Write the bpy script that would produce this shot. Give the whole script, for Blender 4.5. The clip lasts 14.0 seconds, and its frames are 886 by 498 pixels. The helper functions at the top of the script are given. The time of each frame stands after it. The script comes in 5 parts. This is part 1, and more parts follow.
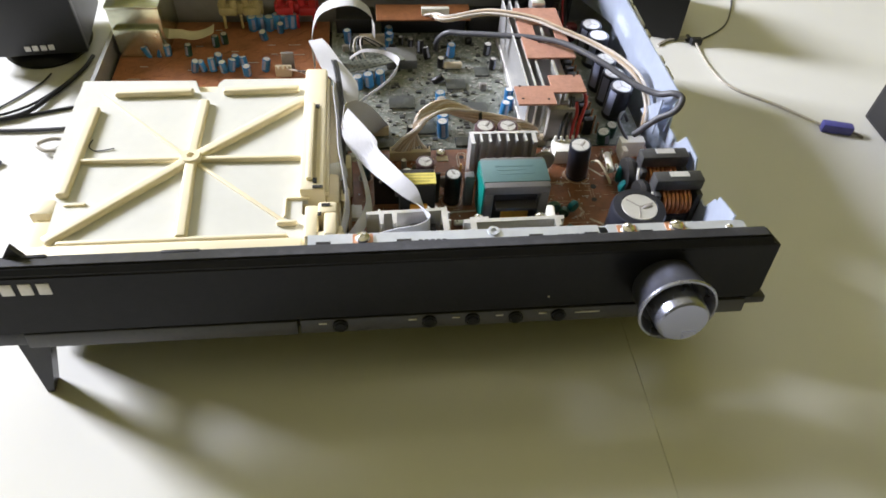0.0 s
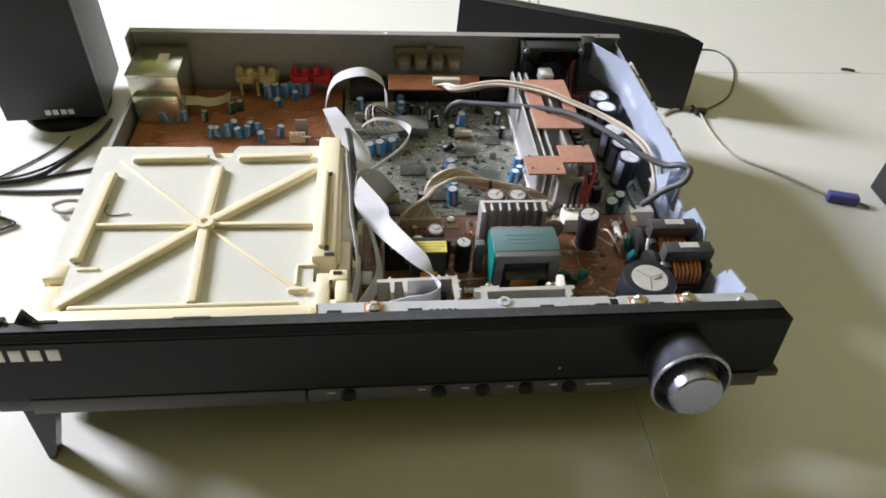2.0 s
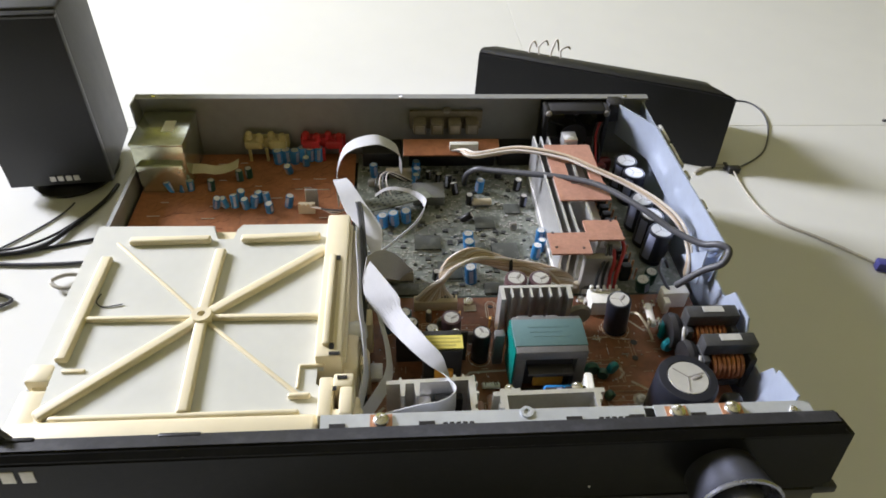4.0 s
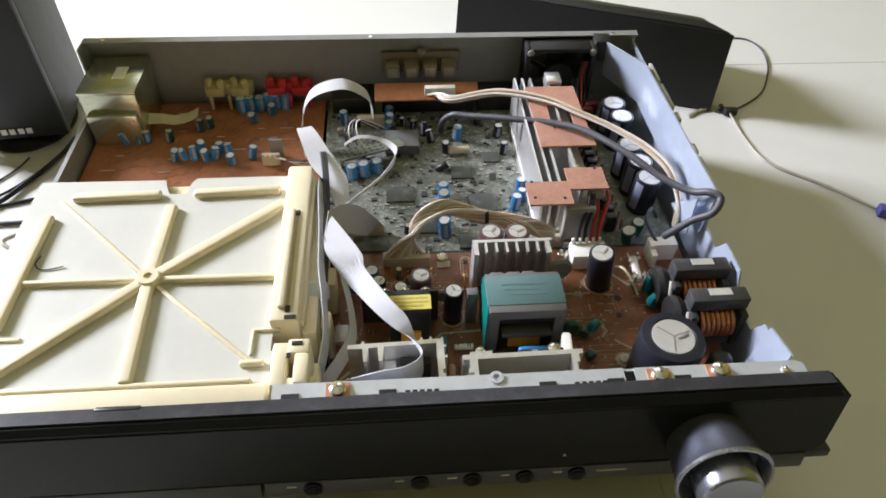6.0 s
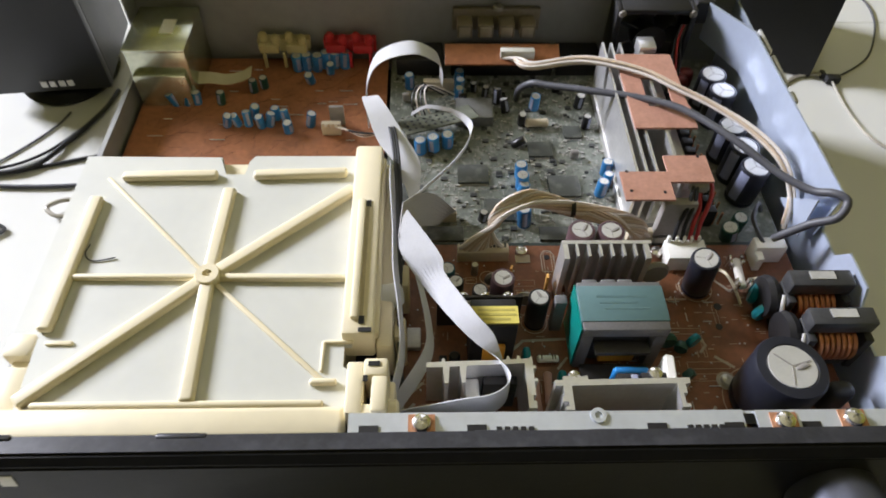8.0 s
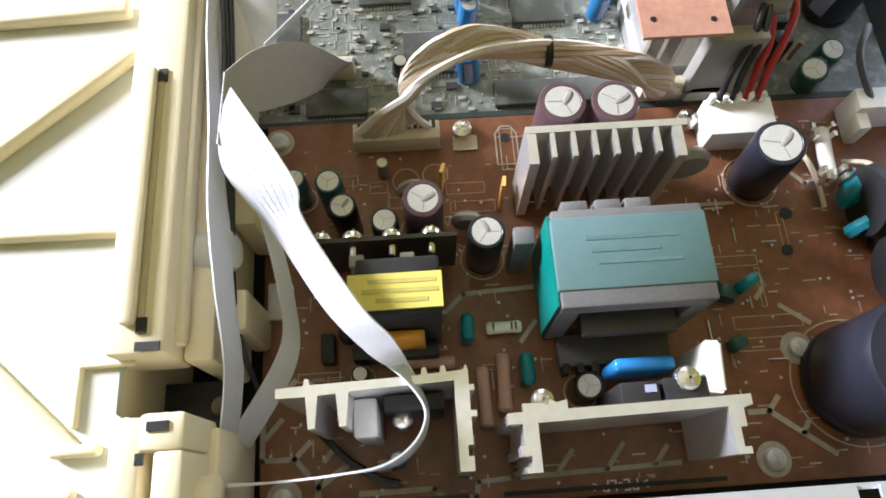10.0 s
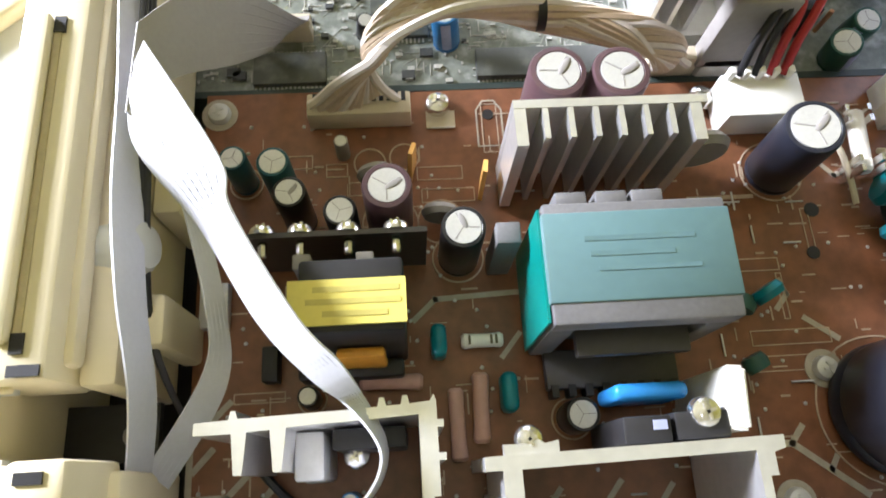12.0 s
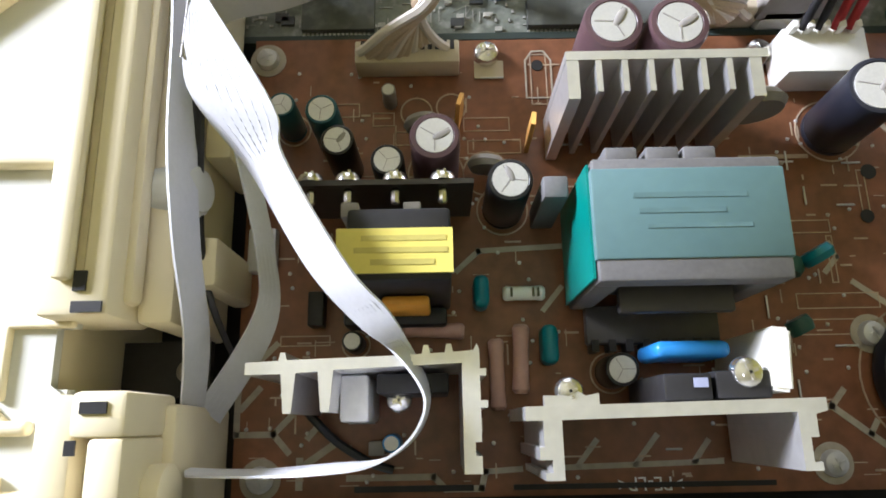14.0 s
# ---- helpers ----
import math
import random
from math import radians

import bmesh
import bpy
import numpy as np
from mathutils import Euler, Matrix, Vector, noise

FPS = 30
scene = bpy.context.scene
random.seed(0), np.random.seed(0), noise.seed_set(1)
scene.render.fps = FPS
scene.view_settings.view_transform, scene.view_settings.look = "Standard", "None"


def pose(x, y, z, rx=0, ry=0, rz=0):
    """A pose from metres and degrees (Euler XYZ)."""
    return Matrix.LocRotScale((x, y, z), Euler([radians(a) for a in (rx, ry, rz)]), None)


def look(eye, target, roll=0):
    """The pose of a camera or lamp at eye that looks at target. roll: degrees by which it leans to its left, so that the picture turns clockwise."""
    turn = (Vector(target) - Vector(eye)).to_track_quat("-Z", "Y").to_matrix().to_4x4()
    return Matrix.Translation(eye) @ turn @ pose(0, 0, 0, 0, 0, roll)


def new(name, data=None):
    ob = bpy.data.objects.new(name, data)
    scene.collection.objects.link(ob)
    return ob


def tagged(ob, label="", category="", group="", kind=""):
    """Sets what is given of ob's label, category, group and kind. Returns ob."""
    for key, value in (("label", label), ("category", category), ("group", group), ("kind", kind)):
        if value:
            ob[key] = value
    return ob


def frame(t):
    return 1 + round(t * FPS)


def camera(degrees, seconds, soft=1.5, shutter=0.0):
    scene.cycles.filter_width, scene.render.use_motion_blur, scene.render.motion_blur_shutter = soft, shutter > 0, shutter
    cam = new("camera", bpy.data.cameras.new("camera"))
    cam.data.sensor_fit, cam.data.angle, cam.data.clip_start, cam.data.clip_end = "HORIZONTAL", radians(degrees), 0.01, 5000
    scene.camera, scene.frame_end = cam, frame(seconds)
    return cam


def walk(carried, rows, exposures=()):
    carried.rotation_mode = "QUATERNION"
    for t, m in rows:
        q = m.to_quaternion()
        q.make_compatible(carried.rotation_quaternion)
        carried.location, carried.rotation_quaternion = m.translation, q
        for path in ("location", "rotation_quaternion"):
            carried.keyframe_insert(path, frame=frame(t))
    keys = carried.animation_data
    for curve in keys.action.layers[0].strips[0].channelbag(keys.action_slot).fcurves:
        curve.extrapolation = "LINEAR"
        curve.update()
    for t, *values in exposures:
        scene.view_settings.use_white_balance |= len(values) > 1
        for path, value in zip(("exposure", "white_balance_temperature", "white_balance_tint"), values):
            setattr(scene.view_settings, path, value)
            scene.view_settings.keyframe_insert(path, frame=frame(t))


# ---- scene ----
cam = camera(66.3, 14.0, soft=1.7, shutter=0.3)
PATH = [
    (0, (-0.005, -0.228, 0.385), (0.199, 1.071, -1.123), 4.5),
    (0.5, (-0.008, -0.23, 0.385), (0.223, 1.091, -1.099), 6.8),
    (1, (-0.011, -0.227, 0.39), (0.218, 1.151, -1.04), 6.4),
    (1.5, (-0.012, -0.223, 0.387), (0.222, 1.174, -1.025), 6.3),
    (2, (-0.009, -0.223, 0.39), (0.189, 1.199, -1.003), 4.5),
    (2.5, (-0.008, -0.215, 0.399), (0.147, 1.236, -0.969), 2.7),
    (2.7, (-0.006, -0.215, 0.402), (0.125, 1.273, -0.928), 1.8),
    (4.8, (0.005, -0.151, 0.378), (0.142, 1.314, -0.976), 3.0),
    (5, (0.008, -0.151, 0.374), (0.134, 1.227, -1.071), 3.0),
    (5.5, (0.01, -0.151, 0.373), (0.158, 1.205, -1.09), 3.2),
    (6, (0.019, -0.149, 0.374), (0.151, 1.233, -1.066), 1.9),
    (6.5, (0.024, -0.133, 0.381), (0.167, 1.24, -1.067), 2.4),
    (7, (0.015, -0.129, 0.384), (0.113, 1.268, -1.044), 2.7),
    (7.5, (-0.01, -0.127, 0.385), (0.001, 1.23, -1.084), 1.1),
    (8, (-0.008, -0.093, 0.368), (0.039, 1.138, -1.208), 1.5),
    (8.5, (0.015, -0.021, 0.333), (0.053, 0.953, -1.413), 0.2),
    (9, (0.03, 0.005, 0.279), (0.054, 0.77, -1.568), 1.5),
    (9.2, (0.032, 0.011, 0.274), (0.032, 0.747, -1.585), -1.6),
    (11.3, (0.031, 0.044, 0.238), (0.166, 0.712, -1.643), 6.9),
    (11.5, (0.031, 0.045, 0.234), (0.167, 0.807, -1.61), 5.8),
    (12, (0.036, 0.045, 0.232), (0.142, 0.678, -1.662), 6.3),
    (12.5, (0.032, 0.044, 0.234), (0.109, 0.597, -1.686), 6.0),
    (13, (0.031, 0.045, 0.233), (0.096, 0.578, -1.694), 5.7),
    (13.5, (0.031, 0.045, 0.234), (0.054, 0.578, -1.693), 1.3),
    (14, (0.033, 0.045, 0.233), (0.037, 0.543, -1.704), -0.6),
]
EXPOSURES = [(0, 0.38, 6250, 20), (1.5, 0.25, 6250, 20), (2.5, 0.07, 6250, 20), (4.8, 0.03, 6200, 20), (5.5, 0.13, 6200, 20), (6.5, 0.18, 6250, 20), (7.5, -0.02, 6250, 20), (8.5, 0.16, 6150, 20), (9.2, 0.42, 6100, 20), (11.5, 1.08, 6050, 20), (12.3, 1.08, 6000, 20), (14, 0.70, 5950, 20)]
walk(cam, [(t, look(eye, target, roll)) for t, eye, target, roll in PATH], EXPOSURES)


# world, window light, exposure
world = bpy.data.worlds.new("world")
scene.world = world
world.use_nodes = True
wn = world.node_tree.nodes
sky = wn.new("ShaderNodeTexSky")
sky.sky_type, sky.sun_disc, sky.sun_elevation, sky.sun_rotation = "NISHITA", False, radians(35), radians(200)
world.node_tree.links.new(sky.outputs[0], wn["Background"].inputs[0])
wn["Background"].inputs[1].default_value = 0.12

def area_lamp(name, eye, target, w, h, power, colour):
    d = bpy.data.lights.new(name, "AREA")
    d.shape, d.size, d.size_y, d.energy, d.color = "RECTANGLE", w, h, power, colour
    ob = new(name, d)
    ob.matrix_world = look(eye, target)
    return ob

# daylight in the left wall's window; the rear wall's lamp is an added fill
area_lamp("window_or_fill_light", (-2.17, 1.36, 1.15), (0.0, 0.60, 0.40), 0.56, 0.74, 165, (0.92, 0.97, 1.0))
area_lamp("window_or_fill_light", (0.1, 2.62, 1.75), (0.1, 0.0, 0.6), 1.3, 1.0, 8, (0.93, 0.97, 1.0))

# ---- materials ----
def mat(name, col, rough=0.5, metal=0.0, var=0.12, scale=60.0, bump=0.15, bscale=400.0, spots=0.0, spot_col=(0.1, 0.1, 0.1), coat=0.0, rand=0.0, spec=0.5, ior=1.45, bdist=0.0002):
    m = bpy.data.materials.new(name)
    m.use_nodes = True
    nt = m.node_tree
    n, l = nt.nodes, nt.links
    b = n["Principled BSDF"]
    b.inputs["Roughness"].default_value = rough
    b.inputs["Metallic"].default_value = metal
    b.inputs["IOR"].default_value = ior
    b.inputs["Coat Weight"].default_value = coat
    b.inputs["Specular IOR Level"].default_value = spec
    tc = n.new("ShaderNodeTexCoord")
    n1 = n.new("ShaderNodeTexNoise")
    n1.inputs["Scale"].default_value, n1.inputs["Detail"].default_value = scale, 5
    n2 = n.new("ShaderNodeTexNoise")
    n2.inputs["Scale"].default_value, n2.inputs["Detail"].default_value = scale * 7, 3
    l.new(tc.outputs["Object"], n1.inputs["Vector"])
    l.new(tc.outputs["Object"], n2.inputs["Vector"])
    add = n.new("ShaderNodeMath")
    add.operation = "ADD"
    l.new(n1.outputs[0], add.inputs[0])
    l.new(n2.outputs[0], add.inputs[1])
    mr = n.new("ShaderNodeMapRange")
    mr.inputs[1].default_value, mr.inputs[2].default_value = 0.6, 1.4
    mr.inputs[3].default_value, mr.inputs[4].default_value = 1 - var, 1 + var
    l.new(add.outputs[0], mr.inputs[0])
    val = mr.outputs[0]
    if rand:
        oi = n.new("ShaderNodeObjectInfo")
        r2 = n.new("ShaderNodeMapRange")
        r2.inputs[3].default_value, r2.inputs[4].default_value = 1 - rand, 1 + rand
        l.new(oi.outputs["Random"], r2.inputs[0])
        mu = n.new("ShaderNodeMath")
        mu.operation = "MULTIPLY"
        l.new(val, mu.inputs[0])
        l.new(r2.outputs[0], mu.inputs[1])
        val = mu.outputs[0]
    vm = n.new("ShaderNodeVectorMath")
    vm.operation = "SCALE"
    vm.inputs[0].default_value = col
    l.new(val, vm.inputs["Scale"])
    out = vm.outputs[0]
    if spots:
        n3 = n.new("ShaderNodeTexNoise")
        n3.inputs["Scale"].default_value, n3.inputs["Detail"].default_value = scale * 2.3, 8
        l.new(tc.outputs["Object"], n3.inputs["Vector"])
        m3 = n.new("ShaderNodeMapRange")
        m3.inputs[1].default_value, m3.inputs[2].default_value, m3.inputs[4].default_value = 0.52, 0.68, spots
        l.new(n3.outputs[0], m3.inputs[0])
        mx = n.new("ShaderNodeMix")
        mx.data_type = "RGBA"
        l.new(m3.outputs[0], mx.inputs["Factor"])
        l.new(out, mx.inputs["A"])
        mx.inputs["B"].default_value = (*spot_col, 1)
        out = mx.outputs["Result"]
    l.new(out, b.inputs["Base Color"])
    if bump:
        nb = n.new("ShaderNodeTexNoise")
        nb.inputs["Scale"].default_value, nb.inputs["Detail"].default_value = bscale, 4
        l.new(tc.outputs["Object"], nb.inputs["Vector"])
        bp = n.new("ShaderNodeBump")
        bp.inputs["Strength"].default_value, bp.inputs["Distance"].default_value = bump, bdist
        l.new(nb.outputs[0], bp.inputs["Height"])
        l.new(bp.outputs[0], b.inputs["Normal"])
        rr = n.new("ShaderNodeMapRange")
        rr.inputs[3].default_value, rr.inputs[4].default_value = max(rough - 0.07, 0.03), min(rough + 0.1, 1)
        l.new(n1.outputs[0], rr.inputs[0])
        l.new(rr.outputs[0], b.inputs["Roughness"])
    return m

TILE = mat("glazed_tile", (0.70, 0.695, 0.655), 0.16, var=0.02, scale=3, bump=0.04, bscale=25, bdist=0.001)
GROUT = mat("grout", (0.60, 0.59, 0.55), 0.9)
WALLP = mat("green_wall_paint", (0.26, 0.24, 0.035), 0.8, var=0.05, scale=2)
CEIL = mat("ceiling_paint", (0.38, 0.35, 0.20), 0.9, var=0.04, scale=2)
BLACK = mat("black_plastic", (0.008, 0.008, 0.009), 0.3, var=0.2, bump=0.2, bscale=900, spots=0.08, spot_col=(0.03, 0.03, 0.03), spec=0.22)
# paler and more speckled than the front panel's black
BLACKTOP = mat("lighter_black_plastic", (0.03, 0.03, 0.035), 0.36, var=0.25, bump=0.2, bscale=900, spots=0.3, spot_col=(0.09, 0.09, 0.1))
STRIP = mat("dark_grey_plastic", (0.07, 0.068, 0.07), 0.4, bump=0.15)
SPK = mat("speaker_black", (0.011, 0.011, 0.012), 0.42, var=0.15, bump=0.3, bscale=1500)
SPKSIDE = mat("speaker_side_vinyl", (0.05, 0.05, 0.052), 0.45, var=0.15, bump=0.3, bscale=800)
SILVER = mat("silver_lettering", (0.6, 0.57, 0.5), 0.4, 0.5, bump=0)
KNOB = mat("satin_knob_metal", (0.34, 0.35, 0.42), 0.25, 0.85, var=0.06, bump=0.05)
KNOBB = mat("dark_knob_satin", (0.13, 0.135, 0.17), 0.34, 0.75, var=0.08, bump=0.05)
ZINC = mat("zinc_steel", (0.62, 0.65, 0.70), 0.36, 0.5, var=0.1, scale=25, bump=0.08, bscale=150)
# plain zinc; the blue of the reflected window sky is mixed into its colour
ZINCSKY = mat("zinc_with_sky_reflection", (0.56, 0.63, 0.78), 0.4, 0.55, var=0.06, scale=20, bump=0.08, bscale=150)
REARM = mat("grey_painted_steel", (0.29, 0.29, 0.28), 0.5, 0.3, var=0.1, scale=15, bump=0.1)
CREAM = mat("cream_plastic", (0.79, 0.70, 0.49), 0.42, var=0.04, scale=20, bump=0.05, spots=0.10, spot_col=(0.62, 0.50, 0.30))
CREAMP = mat("pale_plastic_plate", (0.62, 0.62, 0.565), 0.45, var=0.03, scale=20, bump=0.06, spots=0.06, spot_col=(0.62, 0.55, 0.40))
PCB = mat("brown_phenolic_board", (0.20, 0.080, 0.038), 0.34, var=0.3, scale=40, bump=0.1, spots=0.45, spot_col=(0.31, 0.12, 0.055))
PCBO = mat("orange_phenolic_board", (0.36, 0.14, 0.06), 0.5, var=0.25, scale=40, bump=0.15, spots=0.4, spot_col=(0.20, 0.085, 0.04))
PCBP = mat("pink_copper_board", (0.48, 0.25, 0.18), 0.5, var=0.18, scale=60, bump=0.1, spots=0.3, spot_col=(0.36, 0.16, 0.10))
PCBG = mat("dusty_green_board", (0.17, 0.185, 0.155), 0.38, var=0.4, scale=70, bump=0.3, bscale=700, spots=0.8, spot_col=(0.40, 0.41, 0.37))
ALU = mat("aluminium", (0.78, 0.77, 0.76), 0.34, 0.8, var=0.08, scale=50, bump=0.08)
ALUD = mat("dusty_aluminium", (0.62, 0.61, 0.59), 0.5, 0.4, var=0.12, scale=60, bump=0.1)
TEAL = mat("teal_tape", (0.105, 0.185, 0.19), 0.36, var=0.06, scale=50, bump=0.05)
TEALS = mat("teal_film", (0.0, 0.19, 0.16), 0.3, var=0.08, bump=0.05)
FERR = mat("grey_ferrite", (0.16, 0.155, 0.155), 0.5, 0.15, var=0.15, scale=120, bump=0.15)
# dark plastic parts, and also the painted shade inside slots and holes
DARK = mat("bakelite_and_hole_shade", (0.018, 0.017, 0.018), 0.45, var=0.25, bump=0.15)
YEL = mat("yellow_label", (0.72, 0.62, 0.14), 0.5, var=0.06, bump=0.05)
ORNG = mat("amber_tape", (0.62, 0.28, 0.03), 0.4, var=0.15, bump=0.05)
AMBER = mat("amber_film", (0.70, 0.38, 0.10), 0.4, var=0.1, bump=0.05)
WHITEP = mat("white_nylon", (0.8, 0.78, 0.72), 0.4, var=0.05, bump=0.05)
IVORY = mat("ivory_nylon", (0.58, 0.50, 0.36), 0.45, var=0.08, bump=0.05)
RIB = mat("white_ribbon", (0.60, 0.60, 0.63), 0.4, var=0.05, scale=120, bump=0.1)
RIBG = mat("grey_ribbon", (0.36, 0.34, 0.33), 0.5, var=0.06, scale=120, bump=0.1)
COPPER = mat("copper_winding", (0.55, 0.22, 0.10), 0.35, 0.7, var=0.2, scale=200, bump=0.1)
BLUE = mat("blue_sleeve", (0.035, 0.20, 0.45), 0.3, var=0.1, bump=0.05, rand=0.35)
BLUEB = mat("bright_blue_dip", (0.03, 0.24, 0.60), 0.25, var=0.1, bump=0.05)
NAVY = mat("navy_sleeve", (0.016, 0.017, 0.025), 0.34, var=0.15, bump=0.05)
BROWNS = mat("purple_brown_sleeve", (0.09, 0.05, 0.055), 0.3, var=0.15, bump=0.05)
BLKS = mat("black_sleeve", (0.016, 0.015, 0.015), 0.3, var=0.2, bump=0.05)
TEALSL = mat("green_blue_sleeve", (0.02, 0.09, 0.11), 0.3, var=0.15, bump=0.05)
CANTOP = mat("can_top", (0.57, 0.56, 0.53), 0.4, 0.35, var=0.08, scale=200, bump=0.05)
STRIPE = mat("pale_stripe", (0.30, 0.32, 0.44), 0.4, bump=0)
GREYD = mat("grey_dip", (0.27, 0.25, 0.23), 0.5, var=0.1, bump=0.1)
PINKR = mat("pinkish_resistor", (0.45, 0.26, 0.21), 0.5, var=0.12, bump=0.1)
TEALR = mat("teal_dip", (0.0, 0.16, 0.19), 0.3, var=0.1, bump=0.05)
GREEND = mat("dark_green_dip", (0.02, 0.08, 0.06), 0.35, var=0.2, bump=0.1)
SILK = mat("silkscreen_ink", (0.42, 0.37, 0.29), 0.6, var=0.2, bump=0)
SILKT = mat("thin_silkscreen_ink", (0.46, 0.35, 0.25), 0.6, var=0.3, bump=0)
INK = mat("dark_print", (0.12, 0.10, 0.05), 0.6, bump=0)
INKG = mat("faint_print", (0.100, 0.176, 0.180), 0.5, bump=0)
STEEL = mat("bright_screw", (0.75, 0.73, 0.7), 0.22, 0.95, var=0.05, bump=0.05)
BRASSP = mat("copper_tab", (0.55, 0.27, 0.15), 0.4, 0.5, bump=0.05)
REDP = mat("red_plastic", (0.52, 0.03, 0.035), 0.35, var=0.1, bump=0.05)
YELP = mat("faded_yellow_plastic", (0.50, 0.42, 0.20), 0.4, var=0.1, bump=0.05)
BROWNP = mat("brown_socket", (0.21, 0.175, 0.135), 0.5, var=0.15, bump=0.1)
TIN = mat("tinned_can", (0.56, 0.58, 0.46), 0.22, 0.85, var=0.25, scale=60, bump=0.2, bscale=80)
WIREB = mat("black_wire", (0.02, 0.02, 0.022), 0.4, bump=0)
WIREG = mat("grey_cable", (0.075, 0.075, 0.085), 0.45, bump=0.1)
WIREBE = mat("beige_wire", (0.55, 0.43, 0.31), 0.45, var=0.12, scale=150, bump=0)
WIREW = mat("white_wire", (0.68, 0.62, 0.56), 0.45, var=0.1, bump=0)
WIRER = mat("red_wire", (0.40, 0.03, 0.03), 0.4, bump=0)
WIREC = mat("clear_speaker_wire", (0.40, 0.37, 0.31), 0.3, var=0.2, bump=0)
BLUEPL = mat("violet_blue_plug", (0.10, 0.10, 0.38), 0.35, var=0.1, bump=0.05)

# ---- mesh tools ----
def bbox(bm, x0, x1, y0, y1, z0, z1, bev=0.0, seg=2, m=None):
    r = bmesh.ops.create_cube(bm, size=1)
    vs = r["verts"]
    c = Vector(((x0 + x1) / 2, (y0 + y1) / 2, (z0 + z1) / 2))
    for v in vs:
        v.co = c + Vector((v.co.x * (x1 - x0), v.co.y * (y1 - y0), v.co.z * (z1 - z0)))
    if bev:
        es = list({e for v in vs for e in v.link_edges})
        r2 = bmesh.ops.bevel(bm, geom=es, offset=bev, segments=seg, affect="EDGES", profile=0.5)
        vs = list({v for f in r2["faces"] for v in f.verts} | {v for v in vs if v.is_valid})
    if m is not None:
        bmesh.ops.transform(bm, matrix=m, verts=vs)
    return vs

def lathe(bm, prof, seg=24, m=None):
    """Turns a profile of (radius, height) about z."""
    rings, made = [], []
    for r, h in prof:
        if r < 1e-6:
            ring = [bm.verts.new((0, 0, h))]
        else:
            ring = [bm.verts.new((r * math.cos(2 * math.pi * k / seg), r * math.sin(2 * math.pi * k / seg), h)) for k in range(seg)]
        rings.append(ring)
        made += ring
    for a, b in zip(rings, rings[1:]):
        for k in range(seg):
            k2 = (k + 1) % seg
            q = [a[k % len(a)], a[k2 % len(a)], b[k2 % len(b)], b[k % len(b)]]
            q = list(dict.fromkeys(q))
            if len(q) > 2:
                bm.faces.new(q)
    if m is not None:
        bmesh.ops.transform(bm, matrix=m, verts=made)
    return made

def smooth_path(pts, n=8):
    out, P = [], [Vector(p) for p in pts]
    for i in range(len(P) - 1):
        p0, p1, p2, p3 = P[max(i - 1, 0)], P[i], P[i + 1], P[min(i + 2, len(P) - 1)]
        for k in range(n):
            t = k / n
            out.append(0.5 * ((2 * p1) + (p2 - p0) * t + (2 * p0 - 5 * p1 + 4 * p2 - p3) * t * t + (3 * p1 - p0 - 3 * p2 + p3) * t ** 3))
    out.append(P[-1])
    return out

def tube(bm, pts, r, seg=8, n=8):
    P = smooth_path(pts, n)
    rings, up = [], Vector((0.13, 0.21, 1)).normalized()
    for i, p in enumerate(P):
        d = (P[min(i + 1, len(P) - 1)] - P[max(i - 1, 0)]).normalized()
        a = d.cross(up)
        a = a.normalized() if a.length > 1e-4 else Vector((1, 0, 0))
        up = a.cross(d).normalized()
        rings.append([bm.verts.new(p + r * (math.cos(2 * math.pi * k / seg) * a + math.sin(2 * math.pi * k / seg) * up)) for k in range(seg)])
    for a, b in zip(rings, rings[1:]):
        for k in range(seg):
            bm.faces.new((a[k], a[(k + 1) % seg], b[(k + 1) % seg], b[k]))
    bm.faces.new(rings[0][::-1])
    bm.faces.new(rings[-1])

def strip(bm, left, right, th=0.0003, n=8, across=1):
    """A flexible band between two edge lines, with thickness."""
    L, R = smooth_path(left, n), smooth_path(right, n)
    sec = []
    for i in range(len(L)):
        d = (L[min(i + 1, len(L) - 1)] - L[max(i - 1, 0)])
        nrm = d.cross(R[i] - L[i]).normalized() * th
        sec.append([bm.verts.new(v) for v in (L[i] - nrm, R[i] - nrm, R[i] + nrm, L[i] + nrm)])
    for a, b in zip(sec, sec[1:]):
        for k in range(4):
            bm.faces.new((a[k], a[(k + 1) % 4], b[(k + 1) % 4], b[k]))
    bm.faces.new(sec[0])
    bm.faces.new(sec[-1][::-1])

def prism(bm, poly, z0, z1, m=None):
    a = [bm.verts.new((x, y, z0)) for x, y in poly]
    b = [bm.verts.new((x, y, z1)) for x, y in poly]
    bm.faces.new(a[::-1])
    bm.faces.new(b)
    for k in range(len(a)):
        k2 = (k + 1) % len(a)
        bm.faces.new((a[k], a[k2], b[k2], b[k]))
    if m is not None:
        bmesh.ops.transform(bm, matrix=m, verts=a + b)

def mesh_of(bm, name, material, angle=35):
    bmesh.ops.recalc_face_normals(bm, faces=bm.faces)
    me = bpy.data.meshes.new(name)
    bm.to_mesh(me)
    bm.free()
    me.materials.append(material)
    me.polygons.foreach_set("use_smooth", [True] * len(me.polygons))
    me.set_sharp_from_angle(angle=radians(angle))
    return me

WORLD = {}
